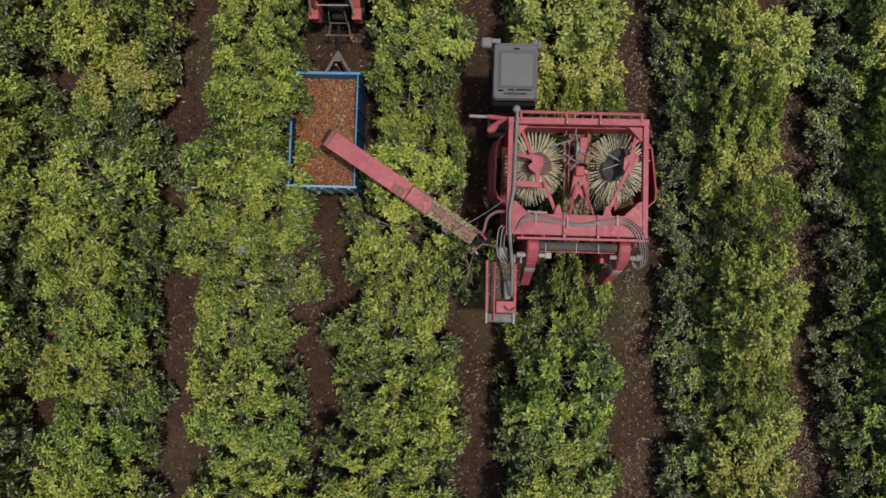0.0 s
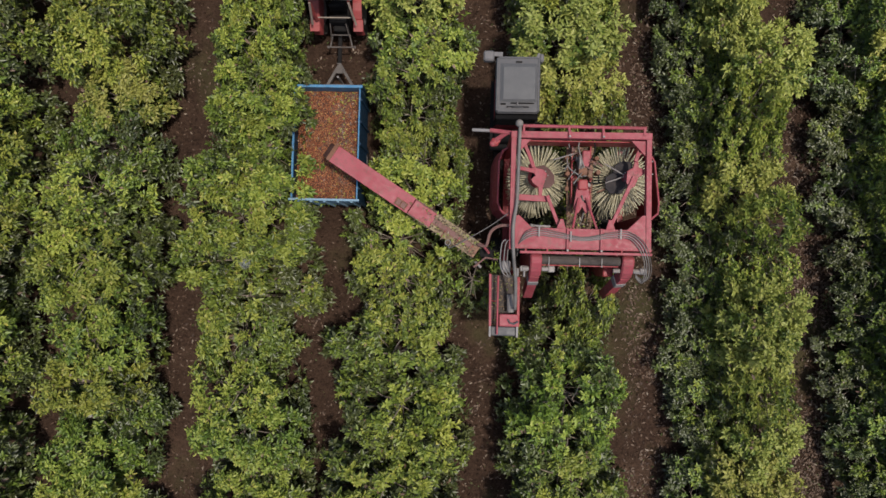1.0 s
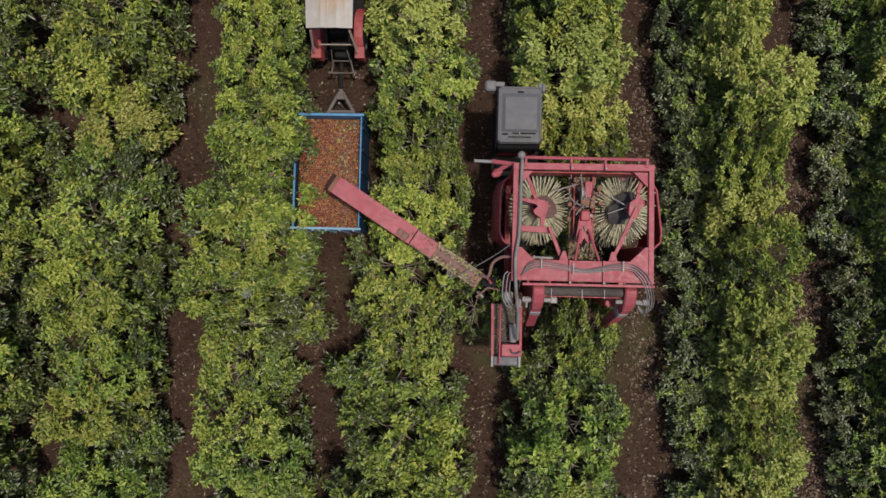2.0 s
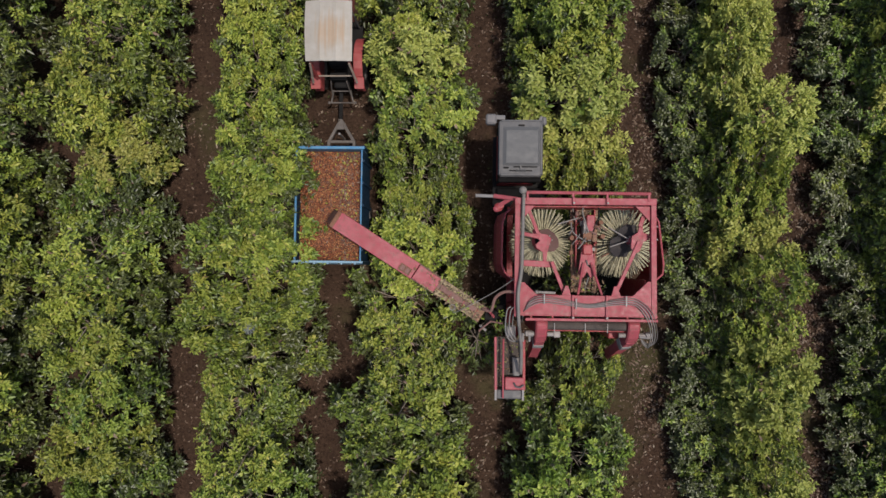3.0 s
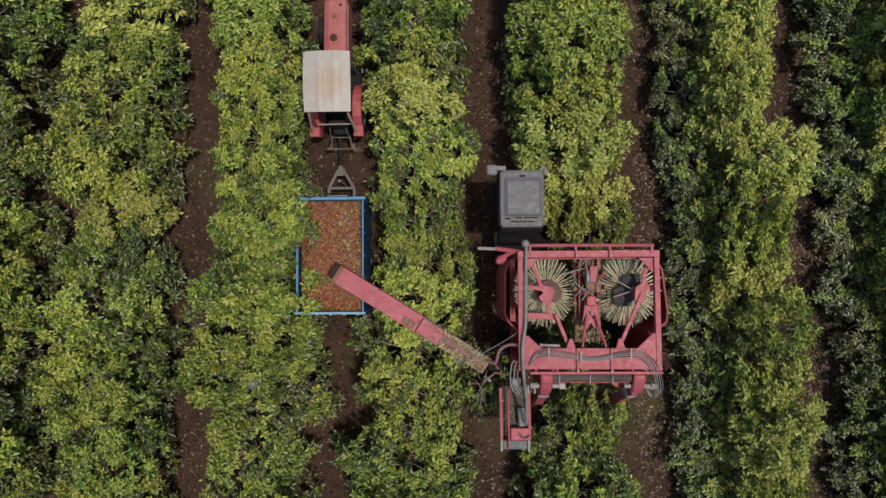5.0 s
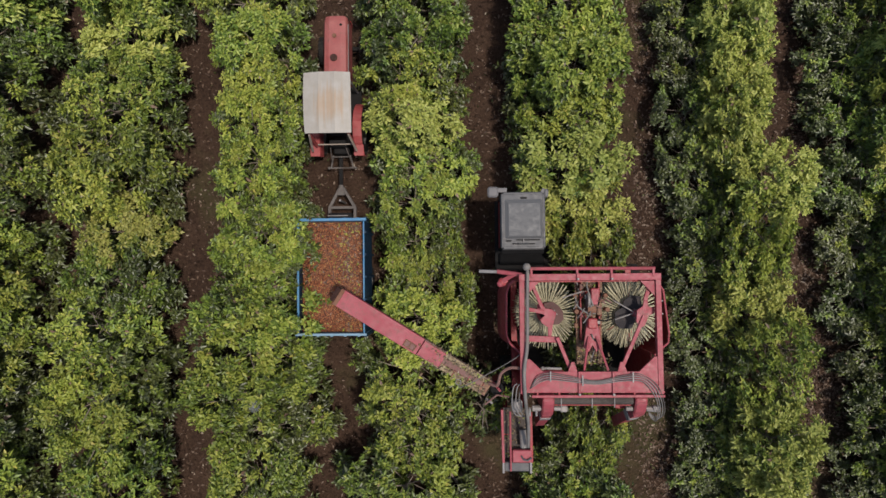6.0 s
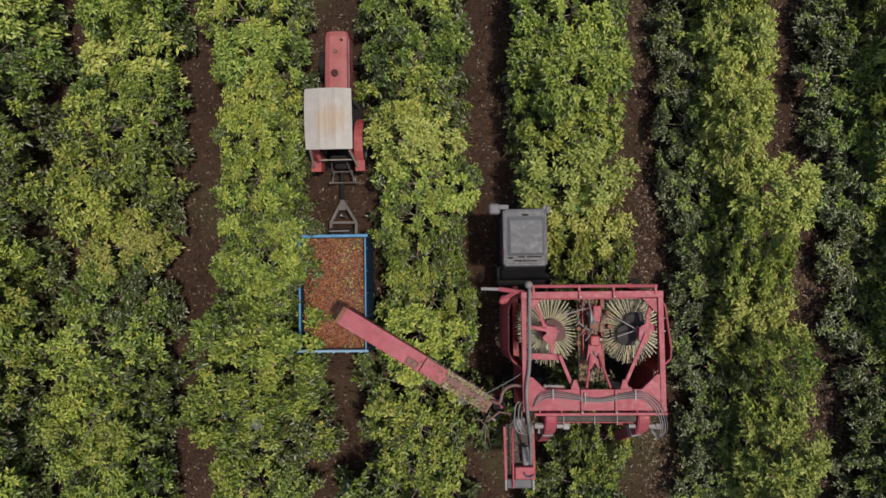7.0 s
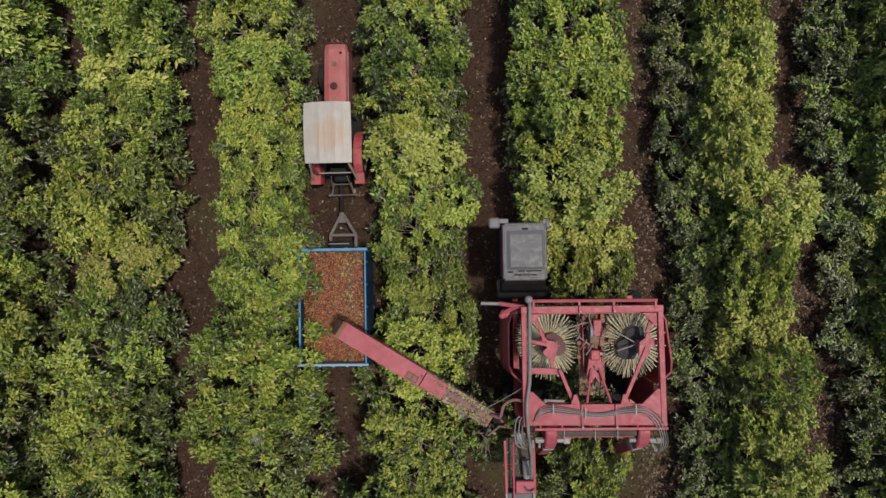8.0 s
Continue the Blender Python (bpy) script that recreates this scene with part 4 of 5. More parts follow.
def build_harvester():
    h = thing("coffee_harvester", (2.2, 1.9, 0), "faded red over-the-row coffee harvester with brush cylinders and a loading chute", "harvester")
    # top frame
    part("side_beam", beam((0.80, 0.70, TOP), (0.80, 3.20, TOP), 0.11, 0.14), red, h)
    part("side_beam", beam((3.64, 0.70, TOP), (3.62, 3.20, TOP), 0.11, 0.14), red, h)
    part("front_beam", beam((0.74, 3.13, TOP + 0.003), (3.68, 3.13, TOP + 0.003), 0.14, 0.15), red, h)
    part("front_rail", tube([(0.98, 3.315, TOP + 0.06), (3.56, 3.30, TOP + 0.06)], 0.036), red, h)
    for x in (1.0, 1.95, 2.66, 3.52):
        part("rail_post", beam((x, 3.13, TOP + 0.07), (x, 3.32, TOP + 0.07), 0.05, 0.05), red, h)
    for x in (1.96, 2.66):
        part("clamp", box((x - 0.03, 3.05, TOP + 0.078), (x + 0.03, 3.21, TOP + 0.13), 0.01), red, h)
        part("clamp", box((x - 0.025, 0.66, TOP + 0.055), (x + 0.025, 1.17, TOP + 0.10), 0.01), red, h)
        part("bolt", disc(x, 0.70, TOP + 0.098, TOP + 0.13, 0.028, 8), steel, h)
        part("bolt", disc(x, 3.09, TOP + 0.128, TOP + 0.155, 0.025, 8), steel, h)
    part("rear_deck", plate([(0.86, 0.74), (3.585, 0.74), (3.585, 1.47), (3.52, 1.47), (3.20, 1.16), (1.22, 1.16), (0.95, 1.42), (0.86, 1.42)], TOP - 0.01, TOP + 0.05), red, h, "broad faded red deck plate")
    part("deck_edge", beam((0.74, 0.735, TOP - 0.06), (3.72, 0.735, TOP - 0.06), 0.03, 0.20), red, h)
    part("rear_rail", beam((0.98, 0.645, TOP + 0.02), (3.72, 0.655, TOP + 0.02), 0.055, 0.07), red, h)
    for x in (1.1, 1.55, 1.96, 2.66, 3.1, 3.6):
        part("rail_stub", beam((x, 0.73, TOP + 0.01), (x, 0.66, TOP + 0.01), 0.04, 0.05), red_dark, h)
    for x, s in ((1.83, -1), (2.86, 1)):
        part("gusset", plate([(x - 0.10, 1.15), (x + 0.10, 1.15), (x - s * 0.01 + 0.03, 1.36), (x - s * 0.01 - 0.03, 1.36)], TOP - 0.005, TOP + 0.044), red, h)
    # corner columns and lower chassis on four wheels
    for x, y in ((0.80, 3.10), (0.80, 0.80), (3.63, 3.10), (3.64, 0.80)):
        part("column", beam((x, y, 0.75), (x, y, TOP - 0.05), 0.13, 0.13, up=(0, 1, 0)), red_dark, h)
    for x in (0.80, 3.63):
        part("lower_beam", beam((x, 0.35, 0.85), (x, 3.28, 0.85), 0.14, 0.2), red_dark, h)
    for x in (0.62, 3.83):
        for y in (0.62, 2.95):
            wheel(h, x, y, 0.46, 0.3, galvanised, 20)
            part("wheel_fork", beam((x, y, 0.46), (0.80 if x < 2 else 3.63, y, 0.86), 0.1, 0.1), red_dark, h)
    # bulging side panels under six-sided rails
    left = [(0.83, 3.12), (0.62, 2.98), (0.54, 2.75), (0.53, 1.80), (0.60, 1.62), (0.83, 1.40)]
    right = [(3.68, 3.02), (4.00, 2.90), (4.06, 2.80), (4.17, 1.85), (4.15, 1.62), (3.84, 1.34)]
    for line, inner in ((left, 0.66), (right, 3.86)):
        p = part("side_panel", bmesh.new(), panel_red, h, "red curved side panel, darkened for shade")
        b = bmesh.new()
        rows = []
        for z, pull, out in ((2.26, 0, 0), (1.9, 0.0, -0.10), (1.3, 0.05, -0.16), (0.75, 0.35, -0.05)):
            s = 1 if inner < 2 else -1
            for skin in (0, 0.015):
                rows.append([b.verts.new((x + (inner - x) * pull + s * (out + skin) * (1 if 0 < k < len(line) - 1 else 0), y, z)) for k, (x, y) in enumerate(line)])
        for a, c in zip(rows[0::2], rows[2::2]):
            for k in range(len(line) - 1):
                b.faces.new((a[k], a[k + 1], c[k + 1], c[k]))
        for a, c in zip(rows[1::2], rows[3::2]):
            for k in range(len(line) - 1):
                b.faces.new((a[k + 1], a[k], c[k], c[k + 1]))
        bmesh.ops.translate(b, verts=b.verts[:], vec=-root_place(h))
        b.to_mesh(p.data)
        b.free()
        part("panel_rail", tube([(x, y, 2.28) for x, y in line], 0.024, 8), red, p, "faded red tube along the panel")
    for y in (2.35, 2.62):
        part("pin", tube([(3.66, y, TOP - 0.02), (3.73, y, TOP - 0.02)], 0.018, 6), galvanised, h)
    # dark inner walls
    for x0, x1 in ((0.845, 0.865), (3.57, 3.59)):
        part("inner_wall", box((x0, 0.85, 0.9), (x1, 1.5, 2.9)), red_dark, h)
    part("rear_wall", box((0.87, 0.80, 2.3), (1.6, 0.83, TOP - 0.02)), red_dark, h)
    part("rear_wall", box((2.9, 0.80, 2.3), (3.57, 0.83, TOP - 0.02)), red_dark, h)
    part("front_lip", box((0.90, 3.02, 2.75), (3.55, 3.05, 3.20)), red_dark, h)
    for x, s in ((0.87, 1), (3.56, -1)):
        part("corner_plate", plate([(x, 3.04), (x + s * 0.30, 3.04), (x, 2.72)], TOP - 0.02, TOP + 0.02), red, h)
    # collecting floor at both sides of the row, and its scales
    for x0, x1 in ((0.80, 1.78), (2.85, 3.64)):
        part("catch_tray", box((x0, 0.6, 0.50), (x1, 3.3, 0.55)), black, h)

    # brush cylinders
    rod = bmesh.new()
    tube([(0.20, 0, 0), (0.50, 0, 0.006), (0.78, 0, -0.012)], [0.0110, 0.0100, 0.0078], 5, rod)
    rod_me = bpy.data.meshes.new("rod")
    rod.to_mesh(rod_me)
    rod.free()
    rod_me.materials.append(rod_mat)
    rod_v = np.array([tuple(v.co) for v in rod_me.vertices])
    rod_me.calc_loop_triangles()
    rod_f = np.array([tuple(t.vertices) for t in rod_me.loop_triangles])
    r = random.Random(12)
    for side, (hx, hy) in enumerate(HUBS):
        cyl = part("brush_cylinder", disc(hx, hy, 0.75, 2.72, 0.17, 18), black, h, "upright cylinder of radiating cream rods")
        lower_v, lower_f = [], []
        for layer in range(12):
            z = 2.60 - 0.145 * layer
            count = 48 if layer < 3 else 26
            for k in range(count):
                a = 2 * math.pi * (k + 0.5 * (layer % 2)) / count + r.uniform(-0.025, 0.025) + 0.03 * layer
                m = pose(hx - 2.2, hy - 1.9, z + r.uniform(-0.01, 0.01), 0, r.uniform(-3, 3), math.degrees(a)) @ Matrix.Diagonal((r.uniform(0.95, 1.03) / math.hypot(math.cos(a) / 0.86, math.sin(a) / 1.03), 1, 1, 1))
                if layer < 3:
                    ob = new("rod", rod_me)
                    ob.parent = cyl
                    ob.matrix_basis = m
                else:
                    mm = np.array(m)
                    lower_f.append(rod_f + len(lower_v) * len(rod_v))
                    lower_v.append(rod_v @ mm[:3, :3].T + mm[:3, 3])
        ob = tagged(new("brush_core", mesh_from("brush_core", np.concatenate(lower_v), np.concatenate(lower_f), [rod_mat])), kind="stuff")
        ob.parent = cyl
        for z in (2.66, 2.0, 1.3):
            part("rod_ring", disc(hx, hy, z - 0.03, z + 0.03, 0.24, 24), (red_dark if side == 0 else black), cyl)
        if side == 0:
            out = [(hx + 0.06 + x, hy + y) for x, y in ((-0.14, 0.22), (0.04, 0.26), (0.18, 0.16), (0.27, 0.03), (0.28, -0.13), (0.18, -0.24), (0.02, -0.25), (-0.10, -0.15), (-0.15, 0.05))]
        else:
            out = [(hx + 0.14 + x, hy + y) for x, y in ((0.06, 0.36), (-0.14, 0.38), (-0.30, 0.28), (-0.34, 0.12), (-0.50, 0.02), (-0.50, -0.22), (-0.40, -0.34), (-0.14, -0.34), (-0.06, -0.16), (0.10, 0.06))]
        part("cover_plate", plate(out, 2.74, 2.77), (hub_brown if side == 0 else plate_black), cyl, "dusty red-brown cover plate" if side == 0 else "black cover plate")
        part("hub_bearing", disc(hx + 0.06, hy, 2.76, 3.0, 0.085, 14), red, cyl)
        part("shaft_cap", disc(hx + 0.06, hy, 2.98, 3.08, 0.05, 12), steel, cyl)
        for k in range(6):
            part("cap_bolt", disc(hx + 0.06 + 0.10 * math.cos(k * 1.047), hy + 0.10 * math.sin(k * 1.047), 2.94, 3.0, 0.018, 6), steel, cyl)

    # bearing arms over the cylinders
    def arm(points, wide, z, name="bearing_arm"):
        for (x0, y0), (x1, y1) in zip(points, points[1:]):
            part(name, beam((x0, y0, z), (x1, y1, z + 0.004), wide, 0.06), red, h)
    arm([(1.00, 3.05), (1.14, 2.72), (1.24, 2.46)], 0.075, TOP - 0.09)
    arm([(1.54, 1.86), (1.80, 1.20)], 0.075, TOP - 0.09)
    arm([(0.86, 2.47), (1.28, 2.38)], 0.08, TOP - 0.16)
    arm([(0.86, 1.83), (1.56, 1.80)], 0.13, TOP - 0.19)
    part("bearing_plate", plate([(1.14, 2.54), (1.22, 2.58), (1.32, 2.46), (1.46, 2.44), (1.54, 2.34), (1.50, 2.20), (1.46, 2.06), (1.44, 1.86), (1.37, 1.86), (1.36, 2.06), (1.24, 2.14), (1.20, 2.22), (1.30, 2.31), (1.15, 2.44)], TOP - 0.26, TOP - 0.20), red, h)
    arm([(3.52, 3.05), (3.38, 2.62)], 0.085, TOP - 0.09)
    arm([(3.36, 2.30), (2.88, 1.22)], 0.075, TOP - 0.09)
    part("bearing_plate", plate([(3.22, 2.42), (3.34, 2.50), (3.38, 2.66), (3.44, 2.64), (3.46, 2.50), (3.58, 2.46), (3.58, 2.36), (3.46, 2.30), (3.38, 2.10), (3.28, 2.04), (3.20, 2.18)], TOP - 0.16, TOP - 0.10), red, h)
    part("tie_rod", tube([(2.78, 2.62, 2.95), (3.22, 2.36, 2.98)], 0.014), steel, h)
    part("tie_rod", tube([(2.82, 2.20, 2.92), (3.22, 2.34, 2.96)], 0.014), steel, h)
    part("tie_rod", tube([(1.70, 2.68, 2.95), (2.15, 2.82, 2.98)], 0.016), steel, h)

    # middle drive: channel full of chaff, gear, hydraulic motor, wishbone
    part("drive_channel", plate([(2.04, 1.20), (2.62, 1.20), (2.60, 1.75), (2.62, 3.02), (2.02, 3.02), (2.04, 1.75)], 2.60, 2.64), debris, h, "drive channel covered with chaff")
    part("channel_side", beam((2.12, 1.75, 2.72), (2.12, 3.02, 2.72), 0.03, 0.16), red_dark, h)
    part("channel_side", beam((2.52, 1.75, 2.72), (2.52, 3.02, 2.72), 0.03, 0.16), red_dark, h)
    part("wishbone", beam((2.24, 1.85, 3.0), (2.08, 1.17, TOP - 0.02), 0.045, 0.05), red, h)
    part("wishbone", beam((2.40, 1.85, 3.0), (2.58, 1.17, TOP - 0.02), 0.045, 0.05), red, h)
    part("wishbone_plate", plate([(2.22, 2.22), (2.42, 2.22), (2.52, 1.62), (2.40, 1.52), (2.32, 1.66), (2.24, 1.52), (2.13, 1.62)], 2.94, 3.0), red, h)
    part("motor", lathe_x(2.33, 2.45, 2.92, [(-0.10, 0.02), (-0.10, 0.12), (0.08, 0.12), (0.08, 0.02)], 16), rust, h, "rusty hydraulic motor")
    part("pulley", lathe_x(2.25, 2.62, 2.98, [(-0.03, 0.03), (-0.03, 0.17), (-0.01, 0.15), (0.01, 0.15), (0.03, 0.17), (0.03, 0.03)], 20), steel, h)
    part("motor_bracket", box((2.30, 2.52, 2.78), (2.48, 2.88, 3.04), 0.02), red, h)
    part("valve", box((2.43, 2.30, 2.80), (2.53, 2.62, 3.0), 0.02), debris, h, "chaff-covered valve block")
    part("joint_block", box((2.22, 2.02, 2.98), (2.42, 2.24, 3.08), 0.02), red_dark, h)
    for x, y in ((1.98, 2.72), (2.62, 2.72), (2.0, 2.38), (2.66, 2.42)):
        part("coupling", disc(x, y, 2.7, 2.98, 0.05, 12), rust, h)
    for k, (a, b, c) in enumerate((((2.34, 2.5, 3.05), (2.2, 2.95, 3.1), (2.28, 3.1, 3.2)), ((2.42, 2.45, 3.02), (2.55, 2.9, 3.12), (2.46, 3.1, 3.2)), ((2.3, 2.3, 3.02), (2.02, 2.5, 3.0), (1.98, 2.72, 2.98)), ((2.4, 2.2, 3.0), (2.66, 2.2, 2.95), (2.66, 2.42, 2.9)), ((2.3, 1.9, 3.05), (2.38, 1.6, 2.9), (2.30, 1.25, 2.8)), ((2.36, 1.8, 3.02), (2.46, 1.5, 2.85), (2.44, 1.25, 2.8)))):
        part("drive_hose", tube(curved((a, b, c)), 0.016, 6), black if k % 2 else hose_mat, h)
    part("cylinder_bracket", box((1.14, 1.12, TOP - 0.12), (1.66, 1.17, TOP - 0.02), 0.01), red_dark, h)
    part("fitting", dome(1.22, 1.21, TOP - 0.07, 0.045), steel, h, "bright metal fitting", True)
    part("hydraulic_cylinder", tube([(1.22, 1.21, TOP - 0.08), (1.62, 1.20, TOP - 0.08)], 0.028), steel, h)
    # clutter of rods, brackets and short hoses over the drive
    r3 = random.Random(31)
    for k in range(34):
        x, y, z = r3.uniform(2.0, 2.64), r3.uniform(1.95, 3.0), r3.uniform(2.74, 3.04)
        d = Vector((r3.uniform(-0.22, 0.22), r3.uniform(-0.25, 0.25), r3.uniform(-0.08, 0.08)))
        m = (rust, steel, hose_mat, red_dark, cover_brown)[k % 5]
        if k % 3:
            part("linkage", tube(curved([Vector((x, y, z)), Vector((x, y, z + 0.05)) + d * 0.5, Vector((x, y, z)) + d], 4), r3.uniform(0.010, 0.02), 6), m, h)
        else:
            part("bracket", box((x - 0.04, y - 0.05, z - 0.1), (x + 0.04, y + 0.05, z), 0.01), m, h)

    # beams behind the deck
    part("cleaning_roller", lathe_x(2.29, 0.50, 3.0, [(-0.85, 0.02), (-0.85, 0.095), (0.85, 0.095), (0.85, 0.02)], 14), mesh_grey, h, "dusty brown-grey mesh roller")
    part("roller_lip", beam((1.46, 0.385, 2.96), (3.12, 0.385, 2.96), 0.025, 0.04), red_dark, h)
    for x in (1.62, 2.27, 2.74):
        part("roller_clip", beam((x, 0.36, 3.1), (x, 0.56, 3.11), 0.022, 0.02), galvanised, h)
    for x, lean in ((1.35, -0.02), (3.30, -0.11)):
        top = [(0.66, 2.62), (0.66, 2.98), (0.61, 3.10), (0.52, 3.15), (0.42, 3.12), (0.24, 3.0), (0.13, 2.86), (0.12, 2.66)]
        e = part("elevator_head", profile_x(top, x - 0.125, x + 0.125, 0.03), red, h)
        part("rubber_band", beam((x + lean * 0.35, 0.105, 2.52), (x + lean * 0.6, 0.04, 2.38), 0.235, 0.25, up=(0, 1, 0.5)), galvanised, e, "grey band")
        part("duct", beam((x, 0.21, 2.75), (x + lean * 1.6, -0.30, 1.6), 0.21, 0.22, up=(0, 1, 0.5)), red, e)
        part("elevator_leg", beam((x, 0.46, 2.7), (x + lean, 0.46, 0.6), 0.24, 0.34, up=(0, 1, 0)), red_dark, e)
        for s in (-1, 1):
            part("hydraulic_motor", lathe_x(x + s * 0.21, 0.30, 2.92, [(-0.07, 0.01), (-0.07, 0.05), (0.07, 0.05), (0.07, 0.01)], 12), steel, e)
        part("motor_flange", box((x + 0.27, 0.23, 2.85), (x + 0.42, 0.37, 2.98), 0.02), steel, e)
    part("elevator_side", box((2.93, 0.16, 0.8), (3.16, 0.50, 2.35), 0.02), red_dark, h)
    part("pipe_end", tube([(3.45, 0.28, 2.95), (3.66, 0.26, 2.95)], 0.03), galvanised, h)

    # hose bundle across the deck to the right-hand motor
    for k in range(4):
        o = (-0.075, -0.030, 0.018, 0.062)[k]
        line = [(0.93, 0.62 - o, TOP - 0.2), (1.0 + o * 0.4, 0.92 + o, TOP + 0.10), (1.28, 1.08 + o, TOP + 0.12), (1.75, 1.03 + o * 0.8, TOP + 0.10), (2.30, 0.95 + o * 0.5, TOP + 0.10), (2.85, 1.04 + o * 0.8, TOP + 0.11), (3.22, 1.05 + o, TOP + 0.12), (3.48 + o, 0.86 + o * 0.6, TOP + 0.10), (3.63 + o, 0.56, TOP + 0.02), (3.71 + o, 0.28, 3.12), (3.69 + o * 0.7, 0.10 + o * 0.5, 2.98), (3.58, 0.12 + o * 0.6, 2.92), (3.50, 0.22 + o * 0.5, 2.92)]
        part("hydraulic_hose", tube(curved(line, 5), (0.011, 0.009, 0.012, 0.009)[k], 7), (hose_mat, galvanised, hose_mat, steel_old)[k], h)
    for x, y in ((1.36, 1.08), (2.02, 0.99), (3.05, 1.06)):
        part("hose_tie", beam((x, y - 0.11, TOP + 0.135), (x, y + 0.11, TOP + 0.135), 0.03, 0.012), galvanised, h)

    # long grey pipe and hoses along the left side
    part("grey_pipe", tube(curved([(0.915, 3.28, TOP + 0.14), (0.90, 2.5, TOP + 0.14), (0.885, 1.7, TOP + 0.14), (0.82, 1.2, TOP + 0.14), (0.84, 0.6, TOP + 0.10), (0.93, 0.0, 3.0), (0.96, -0.62, 2.6)], 5), 0.038, 9), hose_mat, h, "long grey pipe", True)
    part("pipe_knob", dome(0.90, 3.35, TOP + 0.12, 0.085), hose_mat, h, "round grey cap", True)
    for k, o in enumerate((0.0, 0.08, 0.15)):
        part("loop_hose", tube(curved([(0.68 + o, 0.90, TOP - 0.02), (0.60 + o, 0.80, TOP - 0.05), (0.58 + o, 0.40, TOP - 0.2), (0.66 + o, 0.18, TOP - 0.35), (0.80 + o * 0.5, 0.10, 2.8)], 5), 0.013, 6), (galvanised, galvanised, hose_mat)[k], h)
    part("manifold", box((0.62, 0.20, 2.70), (0.82, 0.46, 2.88), 0.03), steel, h)
    part("manifold", box((1.02, 0.24, 2.82), (1.20, 0.36, 2.94), 0.02), steel, h)
    for x in (0.98, 1.12):
        part("fitting", tube([(x, 0.12, 2.84), (x, 0.30, 2.86)], 0.025), galvanised, h)

    # front left: cross pipe and red lamp housing
    part("cross_pipe", tube([(-0.09, 3.27, 3.1), (0.42, 3.25, 3.12)], 0.036), galvanised, h, "bare grey pipe stub")
    part("cross_pipe", tube([(0.30, 3.26, 3.13), (0.82, 3.18, 3.22)], 0.048), red, h)
    part("red_housing", dome(0.41, 3.03, 3.0, 0.10, 0.8), panel_red, h, "rounded red housing", True)
    part("red_cap", dome(0.36, 2.99, 3.03, 0.07, 0.7), red, h, "", True)
    part("red_cap", disc(0.47, 3.06, 2.96, 3.08, 0.06, 12), panel_red, h)
    part("housing_arm", beam((0.42, 3.06, 3.04), (0.66, 3.20, 3.18), 0.09, 0.08), red, h)

    # cab
    cx0, cx1, cy0, cy1 = 0.40, 1.39, 3.73, 5.01
    cab = part("cab", box((cx0 + 0.04, cy0 + 0.04, 1.0), (cx1 - 0.04, cy1 - 0.04, 1.45), 0.03), red_dark, h, "dark glazed driver's cab with a grey roof")
    for x in (cx0 + 0.05, cx1 - 0.05):
        for y in (cy0 + 0.05, cy1 - 0.05):
            part("cab_post", beam((x, y, 1.4), (x, y, 2.68), 0.06, 0.06, up=(0, 1, 0)), black, cab)
    part("rear_glass", box((cx0 + 0.08, cy0 + 0.045, 1.45), (cx1 - 0.08, cy0 + 0.055, 2.66), 0), glass, cab)
    part("front_glass", box((cx0 + 0.08, cy1 - 0.055, 1.45), (cx1 - 0.08, cy1 - 0.045, 2.66), 0), glass, cab)
    for x in (cx0 + 0.05, cx1 - 0.05):
        part("side_glass", box((x - 0.005, cy0 + 0.08, 1.45), (x + 0.005, cy1 - 0.08, 2.66), 0), glass, cab)
    part("rear_sill", box((cx0 + 0.02, cy0 - 0.09, 2.50), (cx1 - 0.02, cy0 + 0.03, 2.60), 0.02), black_soot, cab)
    roof = part("cab_roof", box((cx0, cy0, 2.67), (cx1, cy1, 2.79), 0.06), charcoal, cab, "charcoal grey cab roof")
    b = bmesh.new()
    lo = [b.verts.new(p) for p in ((cx0 + 0.09, cy0 + 0.24, 2.785), (cx1 - 0.07, cy0 + 0.24, 2.785), (cx1 - 0.07, cy1 - 0.16, 2.785), (cx0 + 0.09, cy1 - 0.16, 2.785))]
    hi = [b.verts.new(p) for p in ((cx0 + 0.18, cy0 + 0.30, 2.83), (cx1 - 0.12, cy0 + 0.30, 2.83), (cx1 - 0.12, cy1 - 0.26, 2.83), (cx0 + 0.18, cy1 - 0.26, 2.83))]
    b.faces.new(hi)
    for k in range(4):
        b.faces.new((lo[k], lo[(k + 1) % 4], hi[(k + 1) % 4], hi[k]))
    bevelled(b, 0.015)
    part("roof_hatch", b, slate, roof, "raised slate grey hatch")
    for x0, x1, y0, y1 in ((cx0 + 0.02, cx0 + 0.06, cy0 + 0.05, cy1 - 0.05), (cx1 - 0.06, cx1 - 0.02, cy0 + 0.05, cy1 - 0.05), (cx0 + 0.06, cx1 - 0.06, cy0 + 0.02, cy0 + 0.07), (cx0 + 0.06, cx1 - 0.06, cy1 - 0.06, cy1 - 0.02)):
        part("roof_rib", box((x0, y0, 2.786), (x1, y1, 2.802), 0.007), charcoal, roof)
    part("roof_vent", box((0.84, cy1 - 0.16, 2.787), (0.98, cy1 - 0.12, 2.80), 0.004), black, roof)
    for x0, x1, y0, y1, m in ((0.52, 0.64, 0.18, 0.21, black), (0.78, 1.02, 0.11, 0.15, slate), (0.74, 1.26, 0.205, 0.225, black), (0.88, 0.91, 0.17, 0.24, galvanised)):
        part("roof_fitting", box((x0, cy0 + y0, 2.787), (x1, cy0 + y1, 2.84), 0.012), m, roof)
